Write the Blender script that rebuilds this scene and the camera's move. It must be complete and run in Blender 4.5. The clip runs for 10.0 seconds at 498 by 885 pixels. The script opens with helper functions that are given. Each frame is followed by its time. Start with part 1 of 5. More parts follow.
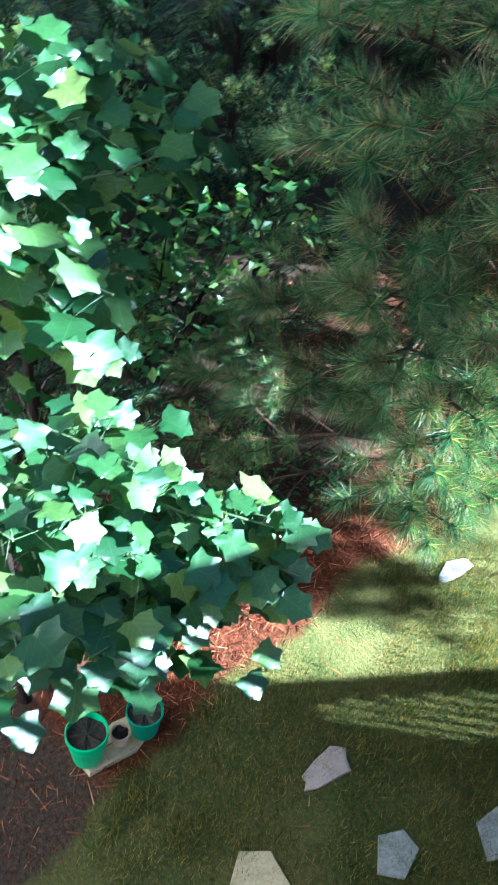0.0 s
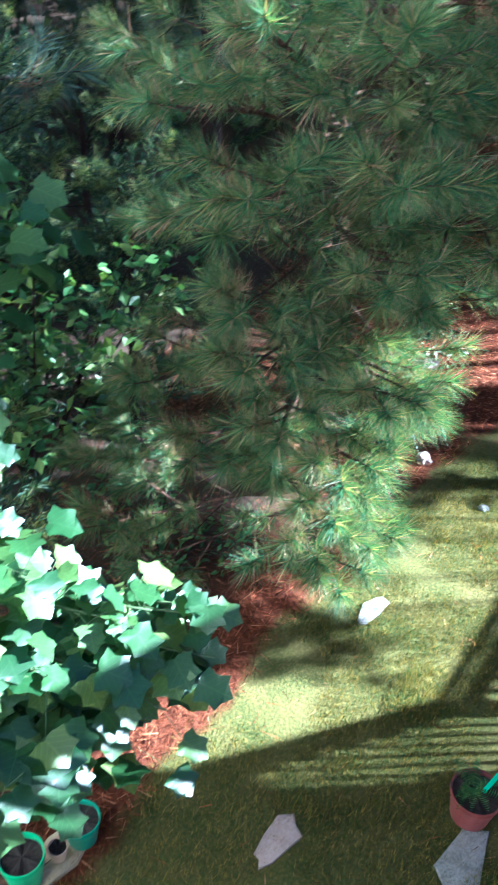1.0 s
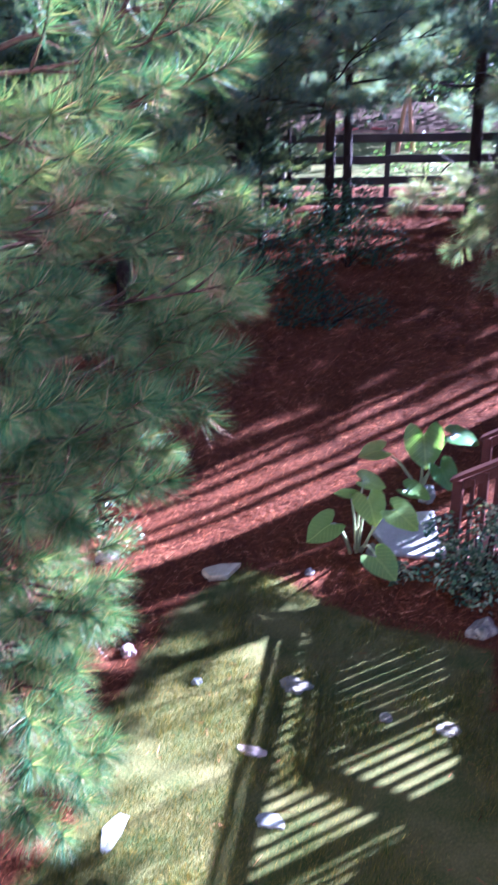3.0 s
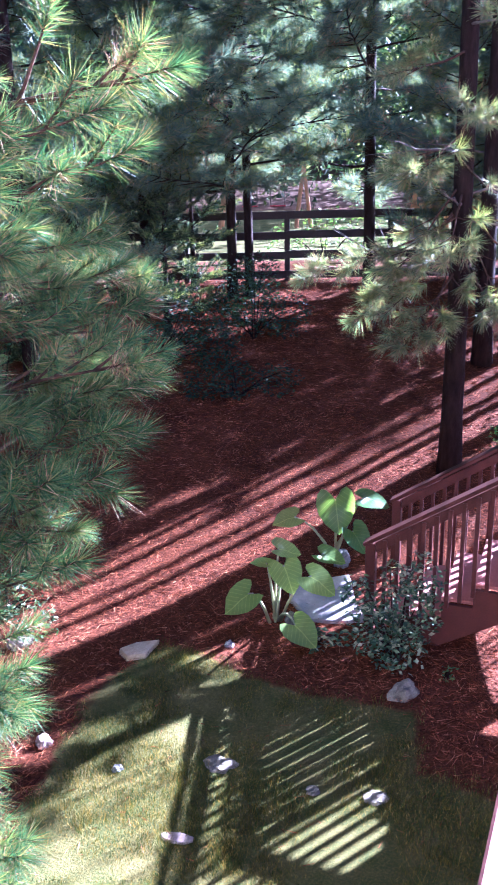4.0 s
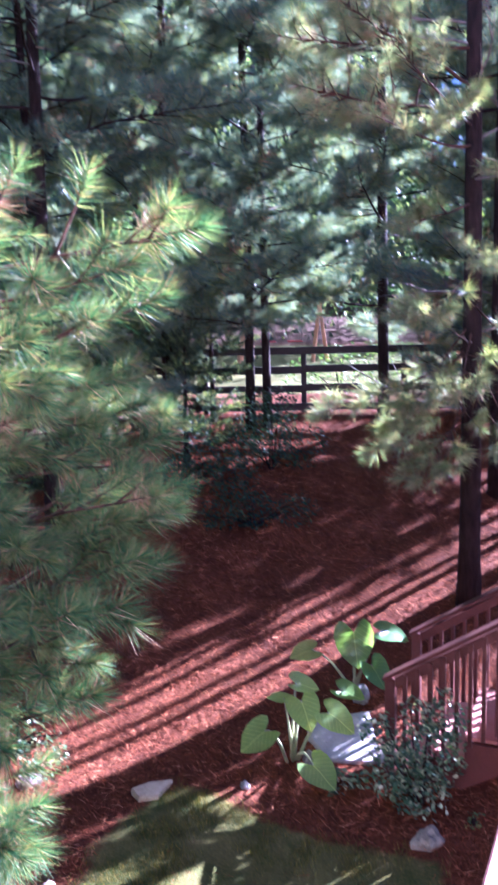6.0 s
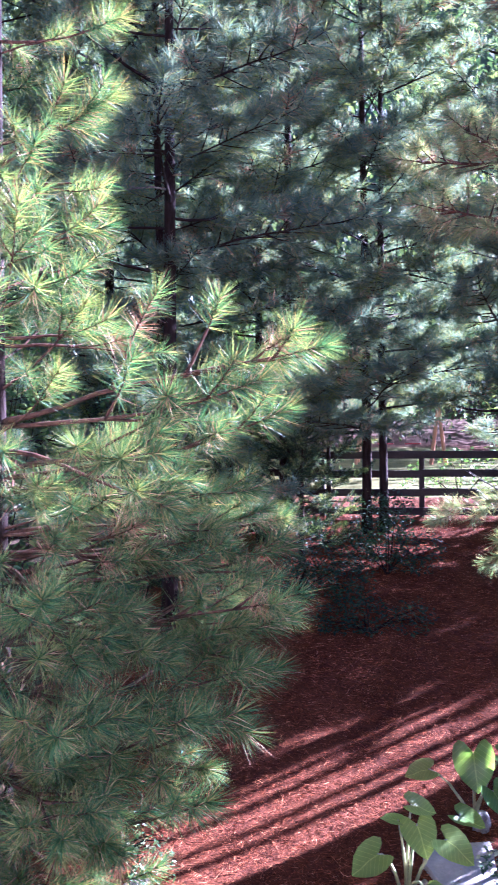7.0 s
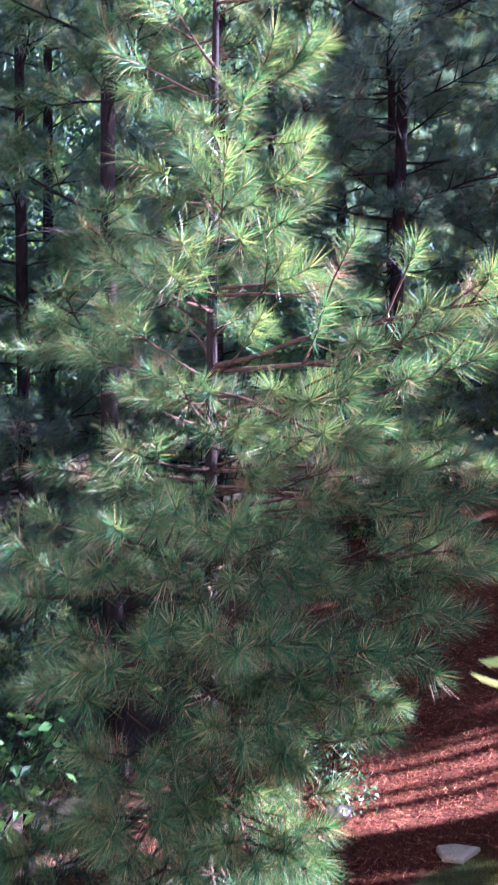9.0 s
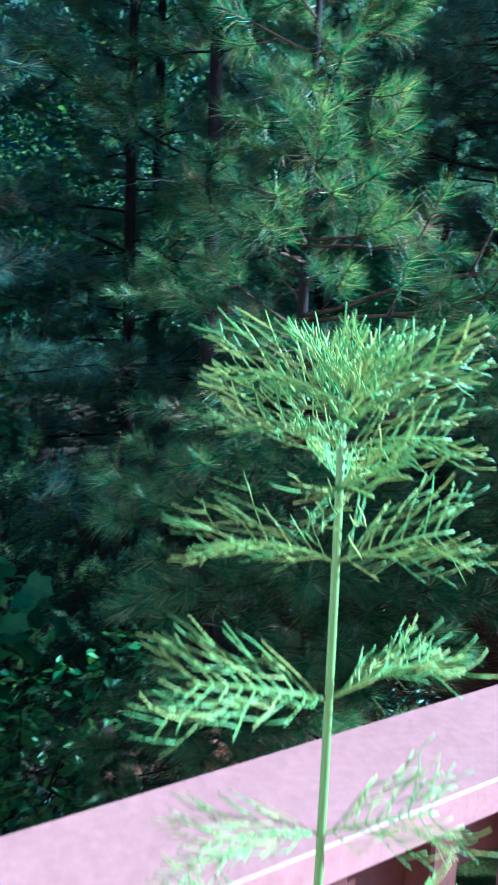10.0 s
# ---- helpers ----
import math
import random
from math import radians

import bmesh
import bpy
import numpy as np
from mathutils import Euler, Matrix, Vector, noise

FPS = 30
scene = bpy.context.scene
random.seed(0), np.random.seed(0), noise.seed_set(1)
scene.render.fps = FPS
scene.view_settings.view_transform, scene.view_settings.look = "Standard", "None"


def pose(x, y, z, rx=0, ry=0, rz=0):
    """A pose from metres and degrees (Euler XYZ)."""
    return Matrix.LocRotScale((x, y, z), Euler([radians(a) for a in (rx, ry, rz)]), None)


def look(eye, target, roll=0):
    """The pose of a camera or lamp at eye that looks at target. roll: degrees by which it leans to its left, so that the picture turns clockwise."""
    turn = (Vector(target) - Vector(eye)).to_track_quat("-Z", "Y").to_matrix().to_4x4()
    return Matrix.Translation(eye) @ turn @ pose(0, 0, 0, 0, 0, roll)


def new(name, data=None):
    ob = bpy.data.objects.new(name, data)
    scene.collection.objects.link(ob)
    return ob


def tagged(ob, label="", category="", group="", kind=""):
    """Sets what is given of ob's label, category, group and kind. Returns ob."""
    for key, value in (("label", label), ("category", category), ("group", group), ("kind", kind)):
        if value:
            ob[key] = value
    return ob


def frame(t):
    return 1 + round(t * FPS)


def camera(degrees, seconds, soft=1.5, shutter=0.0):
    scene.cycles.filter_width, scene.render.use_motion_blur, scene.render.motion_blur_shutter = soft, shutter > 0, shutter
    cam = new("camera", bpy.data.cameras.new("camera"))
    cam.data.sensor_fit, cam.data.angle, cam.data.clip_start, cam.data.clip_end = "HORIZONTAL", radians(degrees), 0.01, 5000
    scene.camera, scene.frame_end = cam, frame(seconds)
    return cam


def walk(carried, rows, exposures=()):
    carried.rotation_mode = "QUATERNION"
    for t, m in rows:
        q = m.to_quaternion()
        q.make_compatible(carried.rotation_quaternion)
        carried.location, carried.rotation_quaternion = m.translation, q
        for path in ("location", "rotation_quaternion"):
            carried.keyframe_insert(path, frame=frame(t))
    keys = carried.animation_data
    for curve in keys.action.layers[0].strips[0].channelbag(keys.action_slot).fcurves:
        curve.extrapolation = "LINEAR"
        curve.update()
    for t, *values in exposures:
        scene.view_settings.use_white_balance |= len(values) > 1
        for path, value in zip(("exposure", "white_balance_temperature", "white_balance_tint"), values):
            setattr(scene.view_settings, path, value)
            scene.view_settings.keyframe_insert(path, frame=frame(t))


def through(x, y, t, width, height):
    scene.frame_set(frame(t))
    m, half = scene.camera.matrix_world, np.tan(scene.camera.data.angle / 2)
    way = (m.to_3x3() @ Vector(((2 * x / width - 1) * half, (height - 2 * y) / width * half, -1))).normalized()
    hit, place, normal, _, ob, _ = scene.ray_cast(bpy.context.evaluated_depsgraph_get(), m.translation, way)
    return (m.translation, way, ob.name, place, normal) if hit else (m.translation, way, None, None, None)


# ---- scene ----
cam = camera(33.85, 10.0, shutter=0.45)
PATH = [
    (0, (0.039, 0.130, 3.912), (-0.962, 1.290, 2.627), 7.24),
    (0.5, (0.035, 0.161, 3.928), (-0.923, 1.421, 2.705), 4.78),
    (1, (0.032, 0.206, 3.953), (-0.849, 1.576, 2.792), 3.37),
    (1.5, (0.051, 0.234, 3.953), (-0.707, 1.734, 2.870), 2.96),
    (2, (0.077, 0.255, 3.970), (-0.515, 1.862, 2.937), 1.96),
    (2.5, (0.125, 0.253, 4.008), (-0.327, 1.969, 3.085), -0.06),
    (3, (0.199, 0.291, 4.046), (-0.107, 2.119, 3.297), -0.85),
    (4.5, (0.229, 0.281, 4.068), (0.179, 2.200, 3.508), -1.26),
    (5, (0.234, 0.267, 4.070), (0.213, 2.201, 3.563), -1.41),
    (5.2, (0.234, 0.267, 4.076), (0.215, 2.207, 3.592), -1.44),
    (6.3, (0.239, 0.142, 4.141), (0.007, 2.119, 3.950), -1.09),
    (6.5, (0.236, 0.113, 4.162), (-0.057, 2.087, 4.033), -0.96),
    (7, (0.235, 0.075, 4.182), (-0.186, 2.030, 4.138), -0.56),
    (7.5, (0.239, 0.054, 4.188), (-0.254, 1.992, 4.150), -0.55),
    (8, (0.299, 0.066, 4.175), (-0.307, 1.973, 4.151), -1.05),
    (8.5, (0.411, 0.072, 4.154), (-0.405, 1.897, 4.096), -0.47),
    (9, (0.480, 0.020, 4.157), (-0.478, 1.768, 3.994), 0.22),
    (9.5, (0.581, -0.070, 4.160), (-0.429, 1.640, 3.920), 1.38),
    (10, (0.674, -0.129, 4.137), (-0.483, 1.479, 3.855), 1.95),
]
walk(cam, [(t, look(eye, target, roll)) for t, eye, target, roll in PATH],
     exposures=[(0.0, 3.8, 3750, 7), (1.0, 4.02, 3800, 15), (2.0, 4.15, 3450, 22), (2.6, 4.12, 3680, 36), (4.5, 4.3, 3960, 45), (7.5, 4.2, 4120, 51), (8.6, 3.95, 4200, 47), (9.0, 3.95, 3950, 42), (9.4, 3.6, 3380, 30), (10.0, 2.65, 3100, -2)])

# ---- light ----
SUN_AZ, SUN_EL = radians(51), radians(27.7)      # azimuth clockwise from +Y
world = bpy.data.worlds.new("sky")
scene.world = world
world.use_nodes = True
_nt = world.node_tree
_sky = _nt.nodes.new("ShaderNodeTexSky")
_sky.sky_type = "NISHITA"
_sky.sun_disc = False
_sky.sun_elevation = SUN_EL
_sky.sun_rotation = SUN_AZ
_nt.links.new(_sky.outputs[0], _nt.nodes["Background"].inputs[0])
_nt.nodes["Background"].inputs[1].default_value = 0.0118
sun = new("sun", bpy.data.lights.new("sun", "SUN"))
sun.data.energy = 5.0
sun.data.angle = radians(0.53)
sun.data.color = (1.0, 0.83, 0.52)
sun.matrix_world = look((0, 0, 0), (-math.sin(SUN_AZ) * math.cos(SUN_EL), -math.cos(SUN_AZ) * math.cos(SUN_EL), -math.sin(SUN_EL)))


# ---- materials ----
def shader(name, rough=0.7, spec=0.3):
    m = bpy.data.materials.new(name)
    m.use_nodes = True
    nt = m.node_tree
    p = nt.nodes["Principled BSDF"]
    p.inputs["Roughness"].default_value = rough
    p.inputs["Specular IOR Level"].default_value = spec
    return m, nt, p


def noise_node(nt, scale, detail=4.0, coords="Object", stretch=None, rough=0.55):
    tc = nt.nodes.new("ShaderNodeTexCoord")
    n = nt.nodes.new("ShaderNodeTexNoise")
    n.inputs["Scale"].default_value = scale
    n.inputs["Detail"].default_value = detail
    n.inputs["Roughness"].default_value = rough
    src = tc.outputs[coords]
    if stretch:
        mp = nt.nodes.new("ShaderNodeMapping")
        mp.inputs["Scale"].default_value = stretch
        nt.links.new(src, mp.inputs[0])
        src = mp.outputs[0]
    nt.links.new(src, n.inputs["Vector"])
    return n.outputs["Fac"]


def ramp(nt, fac, *stops):
    r = nt.nodes.new("ShaderNodeValToRGB")
    e = r.color_ramp.elements
    while len(e) < len(stops):
        e.new(0.5)
    for k, (p, c) in enumerate(stops):
        e[k].position = p
        e[k].color = (*c, 1)
    nt.links.new(fac, r.inputs[0])
    return r.outputs[0]


def mix(nt, fac, a, b, mode="MIX"):
    m = nt.nodes.new("ShaderNodeMix")
    m.data_type, m.blend_type = "RGBA", mode
    if isinstance(fac, (int, float)):
        m.inputs[0].default_value = fac
    else:
        nt.links.new(fac, m.inputs[0])
    for k, v in ((6, a), (7, b)):
        if isinstance(v, tuple):
            m.inputs[k].default_value = (*v, 1)
        else:
            nt.links.new(v, m.inputs[k])
    return m.outputs[2]


def bump(nt, p, height, strength=0.4, dist=0.01):
    b = nt.nodes.new("ShaderNodeBump")
    b.inputs["Strength"].default_value = strength
    b.inputs["Distance"].default_value = dist
    nt.links.new(height, b.inputs["Height"])
    nt.links.new(b.outputs[0], p.inputs["Normal"])


def rand_island(nt):
    return nt.nodes.new("ShaderNodeNewGeometry").outputs["Random Per Island"]


def rand_object(nt):
    return nt.nodes.new("ShaderNodeObjectInfo").outputs["Random"]


def vein_mask(nt, count):
    """A midrib along the leaf and side veins that slant off it."""
    def calc(op, a, b=None):
        m = nt.nodes.new("ShaderNodeMath")
        m.operation = op
        for k, v in enumerate((a, b)):
            if isinstance(v, (int, float)):
                m.inputs[k].default_value = v
            elif v is not None:
                nt.links.new(v, m.inputs[k])
        return m.outputs[0]
    sep = nt.nodes.new("ShaderNodeSeparateXYZ")
    nt.links.new(nt.nodes.new("ShaderNodeTexCoord").outputs["Object"], sep.inputs[0])
    side = calc("ABSOLUTE", sep.outputs[1])
    rib = calc("MAXIMUM", calc("SUBTRACT", 1.0, calc("MULTIPLY", side, 55.0)), 0.0)
    slant = calc("FRACT", calc("MULTIPLY", calc("SUBTRACT", calc("ADD", sep.outputs[0], 2.0), calc("MULTIPLY", side, 0.8)), count))
    vein = calc("MAXIMUM", calc("SUBTRACT", 1.0, calc("MULTIPLY", calc("ABSOLUTE", calc("SUBTRACT", slant, 0.5)), 12.0)), 0.0)
    return calc("MINIMUM", calc("MAXIMUM", rib, calc("MULTIPLY", vein, 0.6)), 1.0)


def leafy(name, stops, rough=0.45, spec=0.4, through=0.35, tint=(1.2, 1.25, 0.5), per="island", vary=None, veins=0):
    """A leaf surface: colour by piece, partly lit through from behind."""
    m, nt, p = shader(name, rough, spec)
    col = ramp(nt, rand_island(nt) if per == "island" else rand_object(nt), *stops)
    if vary:
        col = mix(nt, noise_node(nt, vary[0]), col, mix(nt, 1.0, col, vary[1], "MULTIPLY"))
    if veins:
        col = mix(nt, vein_mask(nt, veins), col, mix(nt, 1.0, col, (1.9, 1.6, 1.7), "MULTIPLY"))
    nt.links.new(col, p.inputs["Base Color"])
    tr = nt.nodes.new("ShaderNodeBsdfTranslucent")
    nt.links.new(mix(nt, 1.0, col, tint, "MULTIPLY"), tr.inputs[0])
    ms = nt.nodes.new("ShaderNodeMixShader")
    ms.inputs[0].default_value = through
    nt.links.new(p.outputs[0], ms.inputs[1])
    nt.links.new(tr.outputs[0], ms.inputs[2])
    nt.links.new(ms.outputs[0], nt.nodes["Material Output"].inputs[0])
    return m


def wood_paint(name, c1, c2, rough=0.55):
    m, nt, p = shader(name, rough, 0.35)
    grain = noise_node(nt, 6, 6, stretch=(1, 1, 1))
    fine = noise_node(nt, 90, 3)
    col = mix(nt, 0.5, ramp(nt, grain, (0.3, c1), (0.75, c2)), ramp(nt, fine, (0.3, tuple(x * 0.8 for x in c1)), (0.7, c2)))
    nt.links.new(col, p.inputs["Base Color"])
    bump(nt, p, fine, 0.25, 0.002)
    return m


def stone_mat(name, c1, c2, c3, scale=7):
    m, nt, p = shader(name, 0.85, 0.2)
    a, b = noise_node(nt, scale, 8, rough=0.7), noise_node(nt, scale * 9, 4)
    col = mix(nt, 0.35, ramp(nt, a, (0.3, c1), (0.5, c2), (0.72, c3)), ramp(nt, b, (0.35, c1), (0.65, c3)))
    nt.links.new(col, p.inputs["Base Color"])
    bump(nt, p, a, 0.6, 0.01)
    return m


def bark_mat(name, c1, c2):
    m, nt, p = shader(name, 0.9, 0.15)
    a = noise_node(nt, 9, 6, stretch=(2.2, 2.2, 0.5), rough=0.65)
    nt.links.new(ramp(nt, a, (0.32, c1), (0.68, c2)), p.inputs["Base Color"])
    bump(nt, p, a, 0.9, 0.03)
    return m


def plain_mat(name, c, rough=0.5, spec=0.4, wear=0.15):
    m, nt, p = shader(name, rough, spec)
    n = noise_node(nt, 14, 5)
    nt.links.new(ramp(nt, n, (0.3, tuple(x * (1 - wear) for x in c)), (0.7, tuple(min(1, x * (1 + wear)) for x in c))), p.inputs["Base Color"])
    return m


def ground_mat():
    """Lawn soil, red shredded mulch and dark fallen leaves, partly painted-in shade; the mesh says where the lawn lies.
    """
    m, nt, p = shader("ground_cover", 0.95, 0.1)
    at = nt.nodes.new("ShaderNodeAttribute")
    at.attribute_name = "lawn"
    edge = noise_node(nt, 5, 5)
    ad = nt.nodes.new("ShaderNodeMath")
    ad.operation = "MULTIPLY_ADD"
    ad.inputs[1].default_value = 0.5
    nt.links.new(edge, ad.inputs[0])
    nt.links.new(at.outputs["Fac"], ad.inputs[2])
    fac = nt.nodes.new("ShaderNodeMapRange")
    fac.inputs[1].default_value, fac.inputs[2].default_value = 0.66, 0.84
    nt.links.new(ad.outputs[0], fac.inputs[0])
    fibre = noise_node(nt, 38, 6, rough=0.75)
    broad = noise_node(nt, 1.6, 4)
    mulch = mix(nt, 0.3, ramp(nt, fibre, (0.3, (0.015, 0.006, 0.004)), (0.52, (0.10, 0.029, 0.011)), (0.74, (0.30, 0.092, 0.032))),
                ramp(nt, broad, (0.35, (0.05, 0.018, 0.009)), (0.65, (0.19, 0.068, 0.027))))
    blades = noise_node(nt, 55, 5, rough=0.7)
    lawn = mix(nt, 0.45, ramp(nt, blades, (0.3, (0.026, 0.030, 0.008)), (0.5, (0.085, 0.078, 0.013)), (0.72, (0.24, 0.168, 0.03))),
               ramp(nt, noise_node(nt, 2.2, 4), (0.35, (0.04, 0.07, 0.018)), (0.65, (0.19, 0.165, 0.055))))
    lt = nt.nodes.new("ShaderNodeAttribute")
    lt.attribute_name = "litter_shade"
    mulch = mix(nt, lt.outputs["Fac"], mulch, ramp(nt, fibre, (0.3, (0.02, 0.015, 0.01)), (0.55, (0.07, 0.045, 0.03)), (0.75, (0.15, 0.09, 0.055))))
    nt.links.new(mix(nt, fac.outputs[0], mulch, lawn), p.inputs["Base Color"])
    bump(nt, p, fibre, 0.9, 0.02)
    return m


GROUND = ground_mat()
GRASS = leafy("grass_blade", ((0.0, (0.024, 0.064, 0.014)), (0.42, (0.072, 0.094, 0.013)), (0.72, (0.19, 0.152, 0.020)), (1.0, (0.34, 0.24, 0.04))), 0.6, 0.1, 0.35, (1.2, 1.1, 0.4))
STRAW = leafy("mulch_strand", ((0.0, (0.02, 0.008, 0.005)), (0.35, (0.085, 0.027, 0.012)), (0.65, (0.22, 0.064, 0.024)), (0.9, (0.42, 0.135, 0.048)), (1.0, (0.56, 0.27, 0.11))), 0.9, 0.06, 0.05, (1, 0.8, 0.6))
NEEDLE = leafy("pine_needle", ((0.0, (0.028, 0.086, 0.039)), (0.5, (0.064, 0.140, 0.052)), (0.82, (0.140, 0.192, 0.060)), (1.0, (0.32, 0.25, 0.08))), 0.5, 0.2, 0.42, (1.3, 1.2, 0.55))
# Straw-toned NEEDLE for the mature pine, paled further to paint in sunlight.
NEEDLE_MID = leafy("sun_tinted_needle", ((0.0, (0.115, 0.18, 0.105)), (0.5, (0.20, 0.255, 0.125)), (0.8, (0.31, 0.32, 0.145)), (1.0, (0.48, 0.40, 0.20))), 0.45, 0.35, 0.5, (1.25, 1.2, 0.6))
# Pale bluish green: distance haze is put into the far needle colour.
NEEDLE_FAR = leafy("hazed_pine_needle", ((0.0, (0.082, 0.142, 0.128)), (0.5, (0.138, 0.205, 0.162)), (0.9, (0.21, 0.265, 0.175)), (1.0, (0.36, 0.32, 0.19))), 0.7, 0.1, 0.48, (1.25, 1.15, 0.75))
FARWOOD = leafy("distant_foliage", ((0.0, (0.02, 0.045, 0.024)), (0.6, (0.055, 0.095, 0.042)), (1.0, (0.20, 0.25, 0.08))), 0.6, 0.3, 0.45, (1.25, 1.2, 0.6))
CEDAR = leafy("cedar_spray", ((0.0, (0.012, 0.032, 0.018)), (0.7, (0.03, 0.06, 0.028)), (1.0, (0.07, 0.10, 0.035))), 0.6, 0.25, 0.2)
TIP_NEEDLE = leafy("young_needle", ((0.0, (0.11, 0.18, 0.05)), (0.6, (0.19, 0.24, 0.07)), (1.0, (0.32, 0.29, 0.11))), 0.4, 0.45, 0.45, (1.25, 1.2, 0.45))
DRY_NEEDLE = leafy("dry_needle", ((0.0, (0.18, 0.09, 0.045)), (0.6, (0.36, 0.21, 0.11)), (1.0, (0.48, 0.34, 0.20))), 0.7, 0.2, 0.15, (1, 0.9, 0.6))
BARK = bark_mat("pine_bark", (0.008, 0.005, 0.004), (0.032, 0.018, 0.014))
TWIG = bark_mat("pine_twig", (0.03, 0.018, 0.012), (0.11, 0.055, 0.03))
DEADWOOD = bark_mat("grey_dead_wood", (0.09, 0.075, 0.065), (0.26, 0.22, 0.19))
POPLAR = leafy("tulip_poplar_leaf", ((0.0, (0.021, 0.056, 0.015)), (0.5, (0.044, 0.096, 0.023)), (0.85, (0.090, 0.150, 0.032)), (1.0, (0.18, 0.23, 0.05))), 0.40, 0.65, 0.35, (1.5, 1.45, 0.5), "object", (9, (0.7, 0.8, 0.8)), 5)
BROADLEAF = leafy("woodland_leaf", ((0.0, (0.035, 0.09, 0.025)), (0.6, (0.08, 0.16, 0.035)), (1.0, (0.20, 0.27, 0.06))), 0.4, 0.45, 0.4, (1.3, 1.3, 0.4))
POPLAR_STEM = plain_mat("green_twig", (0.075, 0.11, 0.035), 0.6)
EAR = leafy("elephant_ear_leaf", ((0.0, (0.13, 0.27, 0.07)), (0.5, (0.24, 0.38, 0.09)), (1.0, (0.36, 0.48, 0.12))), 0.35, 0.5, 0.6, (1.5, 1.35, 0.35), "object", (6, (0.7, 0.8, 0.65)), 8)
EAR_STEM = plain_mat("pale_leaf_stalk", (0.38, 0.40, 0.19), 0.45)
SHRUB = leafy("variegated_leaf", ((0.0, (0.03, 0.07, 0.03)), (0.5, (0.07, 0.13, 0.05)), (0.72, (0.18, 0.24, 0.11)), (1.0, (0.50, 0.50, 0.30))), 0.35, 0.5, 0.25)
FEATHER = leafy("feathery_frond", ((0.0, (0.20, 0.33, 0.07)), (0.6, (0.33, 0.42, 0.085)), (1.0, (0.50, 0.50, 0.10))), 0.45, 0.35, 0.35, (1.2, 1.2, 0.5))
FEATHER_STEM = plain_mat("feathery_stem", (0.15, 0.19, 0.035), 0.55, 0.3)
REDWOOD = wood_paint("redwood_stain", (0.054, 0.0135, 0.0075), (0.112, 0.028, 0.015))
# Paler than REDWOOD; used on treads, risers and floor boards.
TREADWOOD = wood_paint("pale_tread_stain", (0.30, 0.10, 0.07), (0.48, 0.21, 0.15))
CAPWOOD = wood_paint("pink_rail_stain", (0.245, 0.105, 0.084), (0.295, 0.130, 0.106), 0.58)
FENCEWOOD = wood_paint("dark_fence_stain", (0.012, 0.008, 0.007), (0.045, 0.028, 0.02), 0.7)
FRESHWOOD = wood_paint("orange_timber", (0.45, 0.20, 0.08), (0.60, 0.30, 0.13))
CREAM = stone_mat("cream_flagstone", (0.36, 0.26, 0.13), (0.52, 0.41, 0.23), (0.64, 0.53, 0.34))
PALE = stone_mat("pale_marble_stone", (0.13, 0.13, 0.115), (0.27, 0.26, 0.235), (0.44, 0.41, 0.37), 9)
PINKSTONE = stone_mat("pinkish_flagstone", (0.28, 0.20, 0.17), (0.40, 0.30, 0.26), (0.50, 0.40, 0.35))
GREYSTONE = stone_mat("grey_fieldstone", (0.10, 0.085, 0.058), (0.20, 0.172, 0.125), (0.33, 0.29, 0.21), 14)
CONCRETE = stone_mat("grey_concrete", (0.27, 0.25, 0.225), (0.34, 0.315, 0.285), (0.40, 0.37, 0.335), 4)
GREENPOT = plain_mat("green_plastic", (0.10, 0.44, 0.16), 0.4)
DARKGREENPOT = plain_mat("dark_green_plastic", (0.05, 0.24, 0.13), 0.4)
CLAYPOT = plain_mat("tan_clay", (0.50, 0.34, 0.22), 0.8)
REDPOT = plain_mat("red_brown_plastic", (0.17, 0.045, 0.035), 0.45)
SOIL = stone_mat("potting_soil", (0.012, 0.009, 0.007), (0.03, 0.022, 0.017), (0.06, 0.045, 0.035), 40)
STAKE = plain_mat("green_stake", (0.05, 0.42, 0.24), 0.4)
FEEDRED = plain_mat("red_plastic", (0.60, 0.035, 0.05), 0.3)
FEEDCLEAR = plain_mat("cloudy_plastic", (0.72, 0.68, 0.68), 0.25)
FEEDPINK = plain_mat("pinkish_plastic", (0.72, 0.13, 0.17), 0.25)
SIDING = wood_paint("house_siding", (0.45, 0.42, 0.37), (0.55, 0.52, 0.46), 0.6)


